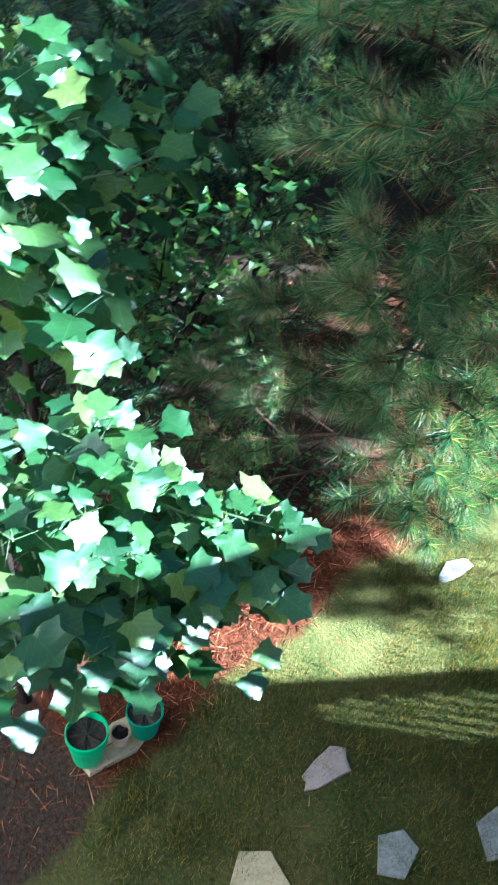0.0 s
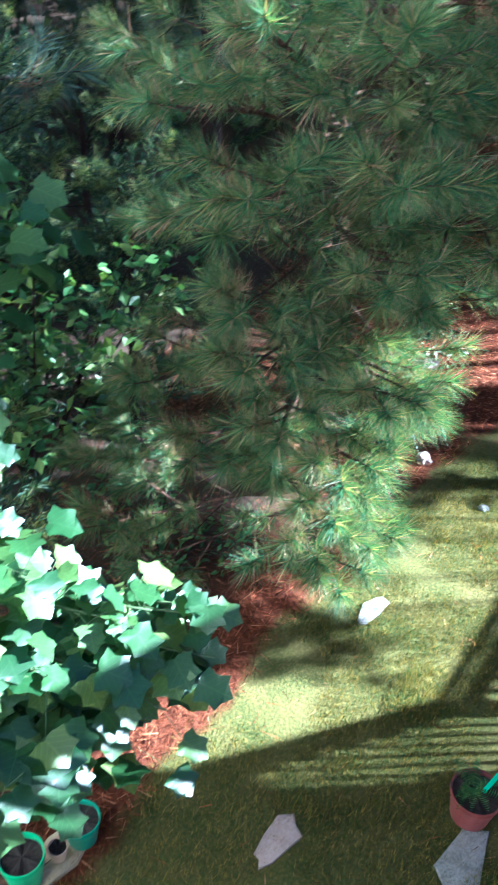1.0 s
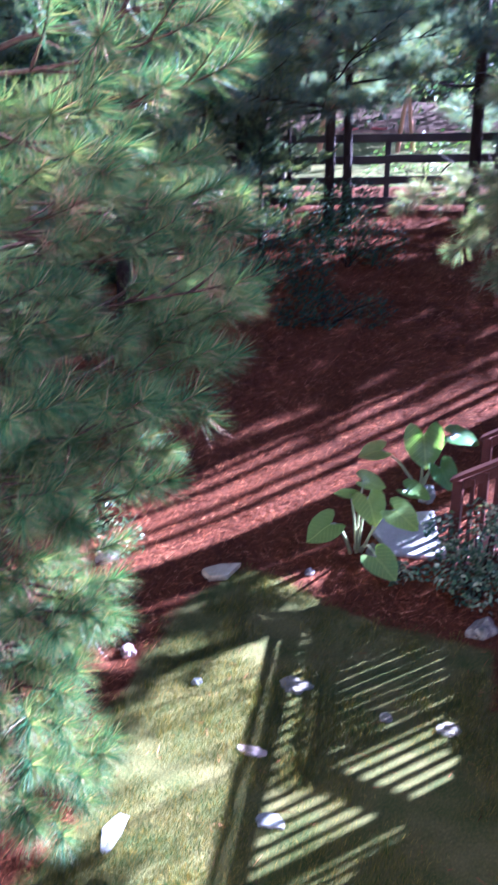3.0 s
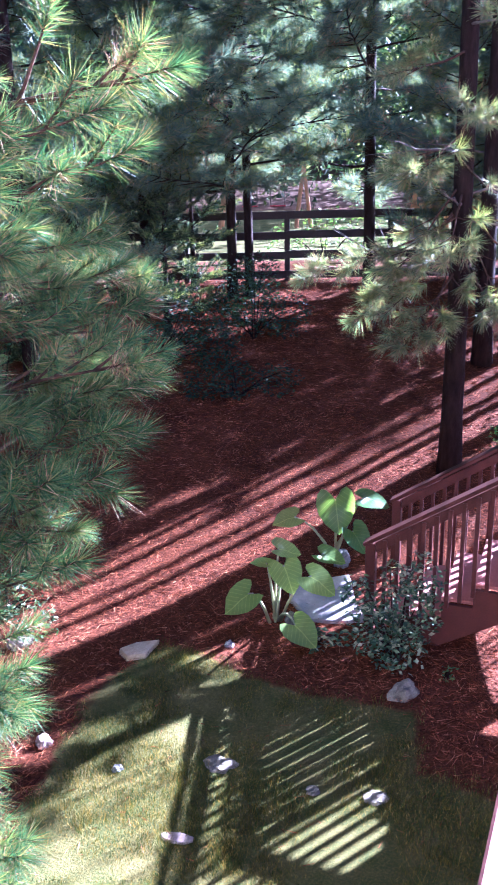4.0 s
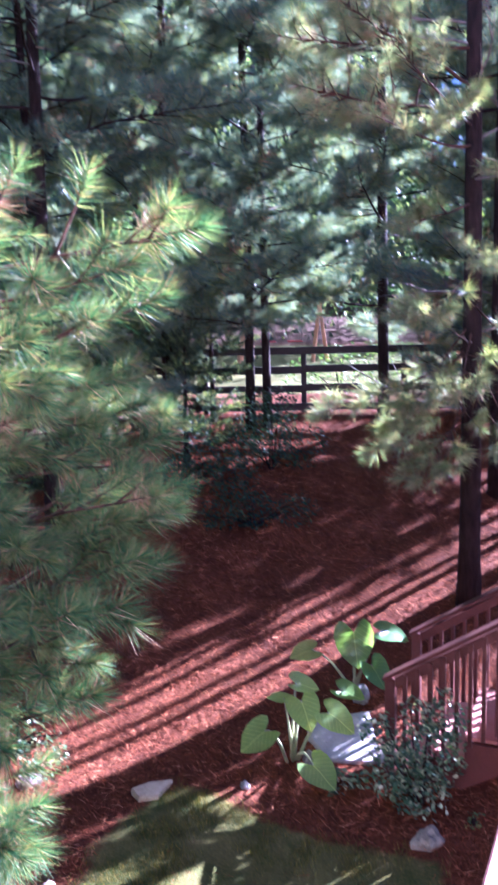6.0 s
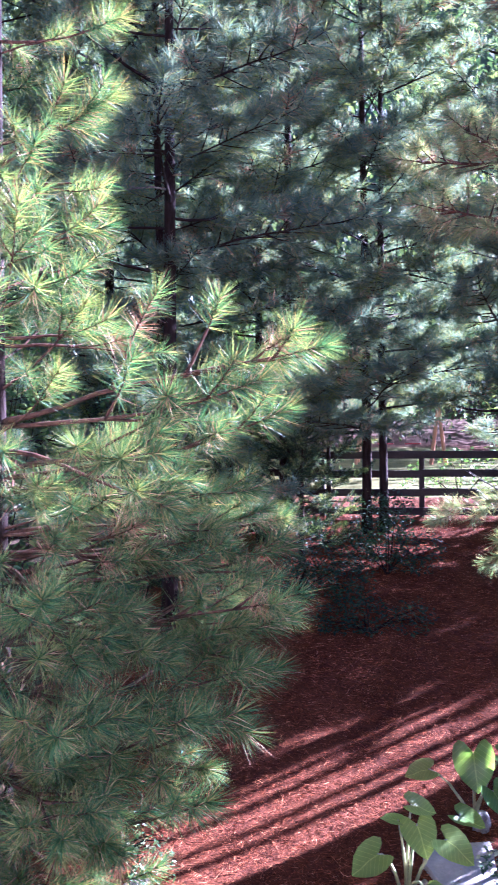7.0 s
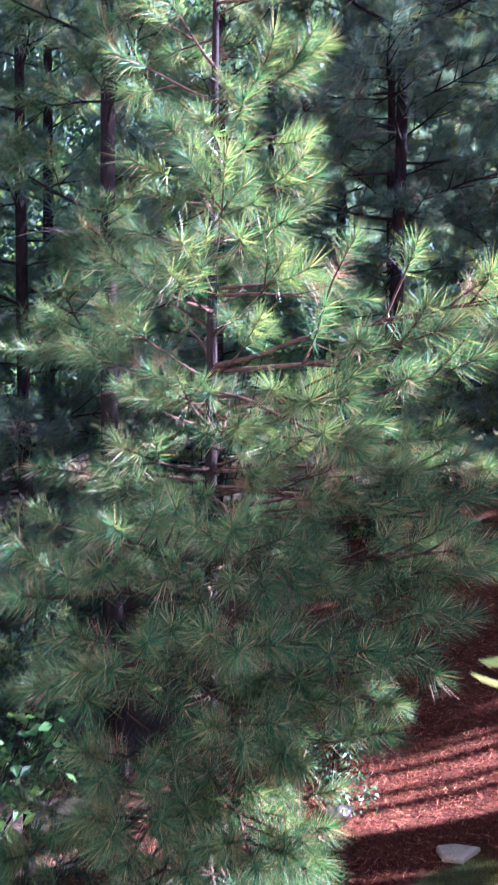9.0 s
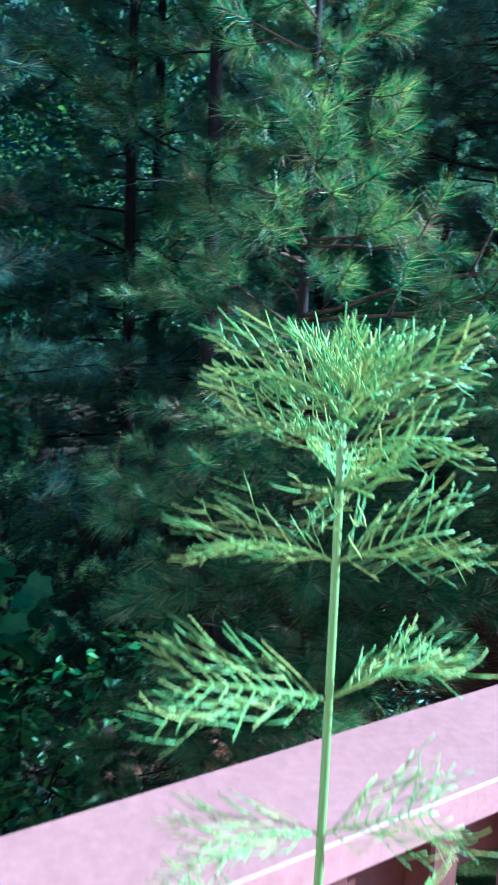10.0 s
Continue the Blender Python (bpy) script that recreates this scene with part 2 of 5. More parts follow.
# ---- mesh helpers ----
class Build:
    """Collects vertices, faces and material slots of one mesh."""

    def __init__(self):
        self.v, self.f, self.m = [], [], []

    def add(self, verts, faces, slot=0):
        k = len(self.v)
        self.v.extend(verts)
        self.f.extend(tuple(i + k for i in f) for f in faces)
        self.m.extend([slot] * len(faces))
        return self

    def box(self, size, at, rz=0.0, turn=None, bevel=0.0, slot=0):
        bm = bmesh.new()
        bmesh.ops.create_cube(bm, size=1, matrix=Matrix.Diagonal((*size, 1)))
        if bevel:
            bmesh.ops.bevel(bm, geom=bm.edges[:], offset=bevel, segments=1, affect="EDGES")
        mt = Matrix.Translation(at) @ (turn if turn else Matrix.Rotation(rz, 4, "Z"))
        bm.verts.index_update()
        self.add([tuple(mt @ v.co) for v in bm.verts], [[v.index for v in f.verts] for f in bm.faces], slot)
        bm.free()
        return self

    def tube(self, pts, radii, sides=6, slot=0, cap=True):
        pts = [Vector(p) for p in pts]
        rings = []
        up = Vector((0.13, 0.2, 1))
        for i, p in enumerate(pts):
            d = (pts[min(i + 1, len(pts) - 1)] - pts[max(i - 1, 0)]).normalized()
            a = d.cross(up)
            a = a.normalized() if a.length > 1e-3 else Vector((1, 0, 0))
            b = d.cross(a)
            rings.append([tuple(p + (a * math.cos(t) + b * math.sin(t)) * radii[i]) for t in (2 * math.pi * j / sides for j in range(sides))])
        fs = []
        for i in range(len(pts) - 1):
            for j in range(sides):
                q = (j + 1) % sides
                fs.append((i * sides + j, i * sides + q, (i + 1) * sides + q, (i + 1) * sides + j))
        if cap:
            fs.append(tuple(range(sides - 1, -1, -1)))
            fs.append(tuple((len(pts) - 1) * sides + j for j in range(sides)))
        return self.add([v for r in rings for v in r], fs, slot)

    def lathe(self, profile, sides=24, slot=0, at=(0, 0, 0)):
        vs = [(at[0] + r * math.cos(t), at[1] + r * math.sin(t), at[2] + z) for r, z in profile for t in (2 * math.pi * j / sides for j in range(sides))]
        fs = [(i * sides + j, i * sides + (j + 1) % sides, (i + 1) * sides + (j + 1) % sides, (i + 1) * sides + j) for i in range(len(profile) - 1) for j in range(sides)]
        return self.add(vs, fs, slot)

    def mesh(self, name, *mats, smooth=False):
        me = bpy.data.meshes.new(name)
        me.from_pydata(self.v, [], self.f)
        for m in mats:
            me.materials.append(m)
        if len(mats) > 1:
            me.polygons.foreach_set("material_index", self.m)
        if smooth:
            me.polygons.foreach_set("use_smooth", [True] * len(me.polygons))
        me.update()
        return me


def part(name, me, parent, label="", m=None):
    ob = new(name, me)
    ob.parent = parent
    if m is not None:
        ob.matrix_local = m
    return tagged(ob, label)


def thing(name, m, label, category, group="", kind=""):
    ob = new(name)
    ob.matrix_world = m
    ob.empty_display_size = 0.1
    return tagged(ob, label, category, group, kind)


def tri_mesh(name, tris, *mats, slots=None):
    """tris: (n, 3, 3) array of loose triangles."""
    n = len(tris)
    me = bpy.data.meshes.new(name)
    me.vertices.add(n * 3)
    me.vertices.foreach_set("co", np.asarray(tris, np.float32).reshape(-1))
    me.loops.add(n * 3)
    me.loops.foreach_set("vertex_index", np.arange(n * 3, dtype=np.int32))
    me.polygons.add(n)
    me.polygons.foreach_set("loop_start", np.arange(0, n * 3, 3, dtype=np.int32))
    for m in mats:
        me.materials.append(m)
    if slots is not None:
        me.polygons.foreach_set("material_index", np.asarray(slots, np.int32))
    me.update()
    me.validate()
    return me


# ---- ground ----
def fbm(x, y, s):
    return noise.noise(Vector((x * s, y * s, 3.7)))


def ground_z(x, y):
    """Flat lawn, mulched bank up to the fence, the neighbours' rising yard behind it."""
    k = 0.45
    s = 0.305 * k * math.log1p(math.exp(min(40, (min(y, 16.2) - 7.35) / k)))
    if y > 16.2:
        s += 0.03 * (min(y, 33) - 16.2) + (0.12 * (min(y, 60) - 33) if y > 33 else 0)
    return s + 0.02 * fbm(x, y, 1.3) * min(1.0, max(0.15, (y - 6) / 3))


EDGE = [(-1.52, -4), (-1.5, 1.0), (-1.63, 2.2), (-1.66, 3.3), (-1.55, 4.0), (-1.6, 4.9), (-1.5, 5.9), (-1.35, 6.5), (-1.0, 6.95), (-0.5, 6.75), (0.0, 6.35), (0.5, 6.15), (1.15, 5.95), (1.12, 5.3), (1.7, 4.9), (2.6, 4.7), (9, 4.6), (9, -4)]


def edge_distance(x, y, poly=EDGE):
    """Signed distance into the lawn: positive inside."""
    inside, best = False, 1e9
    for i in range(len(poly)):
        (ax, ay), (bx, by) = poly[i], poly[(i + 1) % len(poly)]
        if (ay > y) != (by > y) and x < (bx - ax) * (y - ay) / (by - ay) + ax:
            inside = not inside
        dx, dy = bx - ax, by - ay
        t = max(0, min(1, ((x - ax) * dx + (y - ay) * dy) / (dx * dx + dy * dy)))
        best = min(best, math.hypot(x - ax - t * dx, y - ay - t * dy))
    return best if inside else -best


def lawn_amount(x, y):
    if y > 16.6:
        return 1.0 if y < 31 + 2 * fbm(x, y, 0.3) and x > -9 else 0.0
    d = edge_distance(x, y) + 0.12 * fbm(x, y, 2.0)
    return max(0.0, min(1.0, 0.5 + d / 0.5))


def steps(near0, near1, fine, far):
    out = list(np.arange(near0, near1 + 1e-6, fine))
    g = fine
    while out[-1] < far:
        g *= 1.35
        out.append(out[-1] + g)
    g = fine
    while out[0] > -far:
        g *= 1.35
        out.insert(0, out[0] - g)
    return out


def make_ground():
    xs, ys = steps(-6, 6, 0.12, 900), steps(0, 18, 0.12, 900)
    b = Build()
    b.v = [(x, y, ground_z(x, y)) for y in ys for x in xs]
    w = len(xs)
    b.f = [(j * w + i, j * w + i + 1, (j + 1) * w + i + 1, (j + 1) * w + i) for j in range(len(ys) - 1) for i in range(w - 1)]
    me = b.mesh("ground", GROUND, smooth=True)
    at = me.attributes.new("lawn", "FLOAT", "POINT")
    at.data.foreach_set("value", [lawn_amount(v[0], v[1]) for v in b.v])
    # Fallen leaves in the woods; behind the poplars the darker brown paints in shade.
    at = me.attributes.new("litter_shade", "FLOAT", "POINT")
    at.data.foreach_set("value", [max(0.0, min(1.0, max((-v[0] - 3.0 - 0.12 * (v[1] - 6)) / 1.2, (-v[0] - 2.0) / 0.5 if 1.4 < v[1] < 4.6 else 1.0 if v[1] < 1.25 and v[0] < -1.3 else 0.0))) if v[1] < 33 else 0.8 for v in b.v])
    tagged(new("ground", me), "lawn meeting a red mulched bank that climbs to a fence", "ground", kind="structure")


make_ground()


def lawn_grid(x0, x1, y0, y1, st=0.05):
    xs, ys = np.arange(x0, x1 + st, st), np.arange(y0, y1 + st, st)
    g = np.array([[lawn_amount(x, y) for x in xs] for y in ys])
    return lambda x, y: g[np.clip(((y - y0) / st).astype(int), 0, len(ys) - 1), np.clip(((x - x0) / st).astype(int), 0, len(xs) - 1)]


def scatter_grass():
    rng = np.random.default_rng(4)
    n = 330000
    x, y = rng.uniform(-1.95, 2.2, n), rng.uniform(0.6, 7.2, n)
    keep = rng.random(n) < (lawn_grid(-2, 2.3, 0.5, 7.3)(x, y) - 0.30) * 2.0
    x, y = x[keep], y[keep]
    thin = np.array([fbm(p, q, 1.3) + 0.5 * fbm(p, q, 4.0) for p, q in zip(x, y)])
    keep = rng.random(len(x)) < 0.6 + 1.9 * thin
    x, y = x[keep], y[keep]
    n = len(x)
    z = np.array([ground_z(p, q) for p, q in zip(x, y)]) - 0.004
    tall = np.array([fbm(p, q, 6.0) + 0.6 * fbm(p, q, 2.0) for p, q in zip(x, y)])
    h, a, lean = rng.uniform(0.018, 0.045, n) * (1 + 1.9 * np.clip(tall - 0.15, 0, 0.6)), rng.uniform(0, 6.283, n), rng.uniform(0.1, 1.0, n)
    w = rng.uniform(0.0013, 0.0023, n)
    c, s = np.cos(a), np.sin(a)
    base = np.stack([x, y, z], 1)
    side = np.stack([-s * w, c * w, 0 * w], 1)
    tip = base + np.stack([c * h * lean, s * h * lean, h], 1)
    ob = new("grass", tri_mesh("grass", np.stack([base + side, base - side, tip], 1), GRASS))
    tagged(ob, "short lawn grass, green with straw-coloured patches", "grass", kind="stuff")


def scatter_mulch():
    rng = np.random.default_rng(5)
    n = 330000
    x, y = rng.uniform(-4.5, 4.2, n), 0.2 + 15.2 * rng.random(n) ** 0.9
    d = lawn_grid(-4.6, 4.3, 0.1, 15.5, 0.08)(x, y)
    keep = (d < 0.30) | ((d < 0.5) & (rng.random(n) < 0.45)) | (rng.random(n) < 0.012)
    keep &= (y > 4.8) | ((x > -2.05) & (y > 1.3)) | (rng.random(n) < 0.25)
    x, y = x[keep], y[keep]
    n = len(x)
    z = np.array([ground_z(p, q) for p, q in zip(x, y)]) + rng.uniform(0.004, 0.024, n)
    ln, a = rng.uniform(0.03, 0.13, n), rng.uniform(0, 6.283, n)
    w = rng.uniform(0.0012, 0.0034, n)
    t = rng.uniform(-0.2, 0.4, n) * ln
    c, s = np.cos(a), np.sin(a)
    base = np.stack([x, y, z], 1)
    roll = rng.uniform(-1.2, 1.2, n)
    side = np.stack([-s * w * np.cos(roll), c * w * np.cos(roll), w * np.sin(roll)], 1)
    tip = base + np.stack([c * ln, s * ln, t], 1)
    ob = new("mulch", tri_mesh("mulch", np.stack([base + side, base - side, tip], 1), STRAW))
    tagged(ob, "loose red-brown shredded bark and pine straw", "mulch", kind="stuff")


scatter_grass()
scatter_mulch()


# ---- fence ----
FENCE_Y = 15.4


def make_fence():
    fence = thing("ranch_fence", pose(0, 0, 0), "dark-stained four-rail wooden ranch fence along the top of the bank", "fence")
    post = Build().box((0.10, 0.10, 1.4), (0, 0, 0.50), bevel=0.006).mesh("post", FENCEWOOD)
    gap = 1.83
    rail = Build().box((gap, 0.035, 0.135), (gap / 2, 0, 0), bevel=0.004).mesh("rail", FENCEWOOD)
    for i in range(-6, 7):
        x = 0.17 + gap * i
        lean = 1.2 * math.sin(i * 2.3)
        z = ground_z(x, FENCE_Y)
        part("post", post, fence, m=pose(x, FENCE_Y, z, lean, lean * 0.6, 0))
        if i == 6:
            break
        for k in range(4):
            z2 = ground_z(x + gap, FENCE_Y)
            part("rail", rail, fence, m=pose(x, FENCE_Y - 0.07, z + 0.11 + 0.345 * k + 0.01 * math.sin(i * 3 + k), 0, -math.degrees(math.atan2(z2 - z, gap)), 0))


make_fence()

# ---- deck, railing and stairs ----
HEAD = radians(21.25)
DU, DV = Vector((math.sin(HEAD), math.cos(HEAD), 0)), Vector((math.cos(HEAD), -math.sin(HEAD), 0))
DECK_O, DECK_Z, CAP_Z = Vector((0.0764, 0, 0)), 2.66, 3.73
DECK_END = 5.55


def deck_at(u, v, z):
    return DECK_O + DU * u + DV * v + Vector((0, 0, z))


def make_deck():
    deck = thing("deck", pose(0, 0, 0), "raised deck of red-stained boards on square posts", "deck")
    rot = -HEAD
    n = 30
    board = Build().box((0.138, DECK_END + 2.5, 0.036), (0, 0, 0), bevel=0.004).mesh("board", TREADWOOD)
    for i in range(n):
        part("board", board, deck, m=pose(*deck_at((DECK_END - 2.5) / 2, 0.09 + 0.144 * i, DECK_Z - 0.018), 0, 0, math.degrees(rot)))
    for v in (0.05, 4.3):
        part("rim_joist", Build().box((0.04, DECK_END + 2.5, 0.24), (0, 0, 0)).mesh("rim_joist", REDWOOD), deck, m=pose(*deck_at((DECK_END - 2.5) / 2, v, DECK_Z - 0.16), 0, 0, math.degrees(rot)))
    # End joist deepened to block light that slipped under the deck.
    part("rim_joist", Build().box((4.2, 0.04, 0.34), (0, 0, 0)).mesh("rim_joist", REDWOOD), deck, m=pose(*deck_at(DECK_END - 0.03, 2.17, DECK_Z - 0.21), 0, 0, math.degrees(rot)))
    joist = Build().box((4.15, 0.04, 0.19), (0, 0, 0)).mesh("joist", REDWOOD)
    for i in range(13):
        part("joist", joist, deck, m=pose(*deck_at(-2.2 + 0.6 * i, 2.17, DECK_Z - 0.135), 0, 0, math.degrees(rot)))
    leg = Build().box((0.14, 0.14, DECK_Z - 0.2), (0, 0, (DECK_Z - 0.2) / 2), bevel=0.006).mesh("support_post", REDWOOD)
    for u, v in ((5.4, 0.2), (2.7, 0.2), (0.0, 0.2), (5.4, 4.1), (2.7, 4.1)):
        p = deck_at(u, v, 0)
        part("support_post", leg, deck, m=pose(p.x, p.y, ground_z(p.x, p.y) - 0.02, 0, 0, math.degrees(rot)))


def make_railing(name, a, b, label, first=True):
    """A deck railing between two plan points: posts, sub-rail, flat cap and balusters."""
    a, b = Vector(a), Vector(b)
    ln = (b - a).length
    d = (b - a) / ln
    rz = math.degrees(math.atan2(-d.x, d.y))
    rail = thing(name, pose(a.x, a.y, 0, 0, 0, rz), label, "railing", "deck railings")
    starts = [0.0, 3.25, ln] if ln > 5 else [0.0, ln]
    for s0, s1 in zip(starts, starts[1:]):
        part("cap_board", Build().box((0.142, s1 - s0 - 0.003, 0.036), (0, 0, 0), bevel=0.002).mesh("cap_board", CAPWOOD), rail, "flat pink-red stained cap board", pose(0, (s0 + s1) / 2, CAP_Z - 0.018))
    for off, z in ((0.0, CAP_Z - 0.085), (0.0, DECK_Z + 0.10)):
        part("sub_rail", Build().box((0.038, ln, 0.088), (0, 0, 0), bevel=0.003).mesh("sub_rail", REDWOOD), rail, m=pose(off, ln / 2, z))
    bal = Build().box((0.036, 0.036, CAP_Z - DECK_Z - 0.06), (0, 0, 0), bevel=0.003).mesh("baluster", REDWOOD)
    n = int(ln / 0.135)
    for i in range(n):
        part("baluster", bal, rail, m=pose(0.037, 0.07 + 0.135 * i, (CAP_Z + DECK_Z) / 2))
    post = Build().box((0.09, 0.09, CAP_Z - DECK_Z + 0.2), (0, 0, 0), bevel=0.005).mesh("post", REDWOOD)
    k = max(1, round(ln / 1.9))
    for i in range(k + 1):
        part("post", post, rail, m=pose(0.075, min(ln - 0.05, max(0.05, ln * i / k)), (CAP_Z + DECK_Z) / 2 - 0.14))


make_deck()
make_railing("deck_railing", deck_at(-2.4, 0.071, 0), deck_at(DECK_END, 0.071, 0), "red-stained deck railing with square balusters and a flat sunlit cap")
make_railing("deck_railing", deck_at(DECK_END - 0.07, 0.60, 0), deck_at(DECK_END - 0.07, 0.15, 0), "short end run of red-stained deck railing beside the stairs")
make_railing("deck_railing", deck_at(DECK_END - 0.07, 4.25, 0), deck_at(DECK_END - 0.07, 1.78, 0), "end run of red-stained deck railing past the stair head")

STAIR_A = radians(-19)
SD, SW = Vector((math.cos(STAIR_A), math.sin(STAIR_A), 0)), Vector((-math.sin(STAIR_A), math.cos(STAIR_A), 0))
STAIR_P = Vector((0.905, 7.13, 0))
RISE, RUN, WIDE = 0.1773, 0.272, 1.12
SLOPE = RISE / RUN
RAIL_H = 0.985


def make_flight(st, m, count, z0, foot=0.0):
    """Risers, treads and stringers of one flight; m: its frame, x up the flight and y across it."""
    riser = Build().box((0.02, WIDE - 0.1, RISE), (0, WIDE / 2, 0)).mesh("riser", TREADWOOD)
    tread = Build().box((RUN + 0.03, WIDE - 0.1, 0.036), (0, WIDE / 2, 0), bevel=0.006).mesh("tread", TREADWOOD)
    for i in range(count):
        part("riser", riser, st, m=m @ pose(RUN * i, 0, z0 + RISE * (i + 0.5) - 0.02))
        if i < count - 1:
            part("tread", tread, st, m=m @ pose(RUN * (i + 0.5) - 0.015, 0, z0 + RISE * (i + 1) - 0.018))
    for y in (0.03, WIDE - 0.07):
        pts = [(-0.02, z0 - foot)]
        for i in range(count - 1):
            pts += [(RUN * i - 0.02, z0 + RISE * (i + 1) - 0.045), (RUN * (i + 1) - 0.02, z0 + RISE * (i + 1) - 0.045)]
        last = pts[-1]
        pts += [(last[0], last[1] - 0.30), (0.26, z0 - foot + 0.05)]
        n = len(pts)
        vs = [(x, y - 0.02, z) for x, z in pts] + [(x, y + 0.02, z) for x, z in pts]
        fs = [tuple(range(n)), tuple(range(2 * n - 1, n - 1, -1))] + [(i, i + n, (i + 1) % n + n, (i + 1) % n) for i in range(n)]
        part("stringer", Build().add(vs, fs).mesh("stringer", REDWOOD), st, m=m.copy())


def handrail(st, m, ln, z, slope, out=0.0, foot=0.0):
    """A newel post with the cap, sub-rails and balusters that run on from it; z: the cap's height at the newel."""
    rail = part("handrail_run", Build().box((0.09, 0.09, RAIL_H + 0.30), (0.0, 0, -(RAIL_H + 0.30) / 2 + 0.01), bevel=0.005).mesh("newel_post", REDWOOD), st, m=m @ pose(0, 0, z))
    ang = math.atan(slope)
    L = ln / math.cos(ang)
    tilt = -math.degrees(ang)
    part("cap_board", Build().box((L + 0.06, 0.125, 0.034), (L / 2, 0, 0.012), bevel=0.005).mesh("cap_board", REDWOOD), rail, m=pose(-0.03, 0, 0, 0, tilt, 0))
    part("sub_rail", Build().box((L, 0.036, 0.085), (L / 2, 0, -0.05), bevel=0.003).mesh("sub_rail", REDWOOD), rail, m=pose(0, 0, 0, 0, tilt, 0))
    bal = Build().box((0.036, 0.036, 0.94), (0, 0, 0), bevel=0.003).mesh("baluster", REDWOOD)
    for i in range(int((ln - 0.08) / 0.112)):
        x = 0.13 + 0.112 * i
        part("baluster", bal, rail, m=pose(x, out * 0.4, -0.50 + slope * x))


def make_stairs():
    st = thing("deck_stairs", Matrix.Translation(STAIR_P) @ Matrix.Rotation(STAIR_A, 4, "Z"), "red-stained wooden stairs with baluster railings climbing to the deck", "stairs")
    x0, low = 0.16, 9
    top = RISE * low
    x1 = x0 + RUN * (low - 1)
    make_flight(st, pose(x0, 0, 0), low, 0.0, 0.15)
    up = pose(x1, 0, 0, 0, 0, -90)
    make_flight(st, up, 6, top, 0.2)
    board = Build().box((0.138, WIDE + 0.06, 0.036), (0, WIDE / 2, 0), bevel=0.004).mesh("board", TREADWOOD)
    for i in range(8):
        part("board", board, st, m=pose(x1 + 0.06 + 0.144 * i, 0, top - 0.018))
    for y in (0.02, WIDE - 0.02):
        part("rim_joist", Build().box((1.16, 0.04, 0.2), (0.58, 0, 0)).mesh("rim_joist", REDWOOD), st, m=pose(x1, y, top - 0.14))
    leg = Build().box((0.12, 0.12, top + 0.1), (0, 0, (top - 0.1) / 2 - 0.02), bevel=0.005).mesh("support_post", REDWOOD)
    for x, y in ((x1 + 0.06, 0.06), (x1 + 0.06, WIDE - 0.06), (x1 + 1.1, 0.06), (x1 + 1.1, WIDE - 0.06)):
        part("support_post", leg, st, m=pose(x, y, 0))
    run = x1 - 0.04
    handrail(st, pose(0.04, 0, 0), run, RAIL_H, SLOPE, -0.045)
    handrail(st, pose(0.04, WIDE, 0), run, RAIL_H, SLOPE, 0.045)
    zt = RAIL_H + SLOPE * run
    handrail(st, pose(x1, WIDE, 0), 1.14, zt, 0.0, 0.045)
    handrail(st, pose(x1 + 1.14, WIDE, 0, 0, 0, -90), 1.10, zt, 0.0, 0.045)
    handrail(st, pose(x1, 0, 0, 0, 0, -90), RUN * 5, zt, SLOPE, -0.045)
    handrail(st, pose(x1 + 1.14, 0, 0, 0, 0, -90), RUN * 5, zt, SLOPE, 0.045)


make_stairs()


def make_house():
    b = Build()
    for k in range(44):
        b.box((14, 0.03, 0.148), (0, 0.006 * (k % 2), 0.075 + 0.15 * k), bevel=0.004)
    ob = new("wall_house", b.mesh("wall_house", SIDING))
    p = deck_at(-2.62, 2.0, 0)
    ob.matrix_world = pose(p.x, p.y, 0, 0, 0, -math.degrees(HEAD))
    tagged(ob, "plain lap-sided house wall behind the deck", "wall", kind="structure")
    back = new("wall_house_core", Build().box((14, 0.2, 6.6), (0, -0.12, 3.3)).mesh("wall_house_core", SIDING))
    back.matrix_world = ob.matrix_world.copy()
    tagged(back, "plain backing of the house wall", "wall", kind="structure")


make_house()


# ---- stones ----
def slab(name, x, y, size, thick, rz, material, label, seed, z=0.0, tilt=(0, 0), sides=9, group="", taper=0.0):
    """A flat irregular flagstone with broken edges."""
    rng = random.Random(seed)
    rim = []
    for i in range(sides):
        a = 2 * math.pi * (i + rng.uniform(-0.28, 0.28)) / sides
        c, s = math.cos(a), math.sin(a)
        k = 1 / max(abs(c), abs(s)) ** 0.75
        r = k * rng.uniform(0.72, 1.08)
        rim.append((0.5 * size[0] * c * r * (1 + taper * s), 0.5 * size[1] * s * r))
    b = Build()
    n = len(rim)
    thick *= 0.6
    lv = [(1.02, -0.05), (1.0, thick * 0.6), (0.95, thick), (0.6, thick * 1.04)]
    vs = [(px * k + rng.uniform(-0.004, 0.004), py * k + rng.uniform(-0.004, 0.004), z0 + rng.uniform(-0.003, 0.003)) for k, z0 in lv for px, py in rim]
    fs = [(j * n + i, j * n + (i + 1) % n, (j + 1) * n + (i + 1) % n, (j + 1) * n + i) for j in range(len(lv) - 1) for i in range(n)]
    fs.append(tuple((len(lv) - 1) * n + i for i in range(n)))
    ob = new(name, b.add(vs, fs).mesh(name, material))
    ob.matrix_world = pose(x, y, ground_z(x, y) + z, tilt[0], tilt[1], rz)
    return tagged(ob, label, "stone", group)


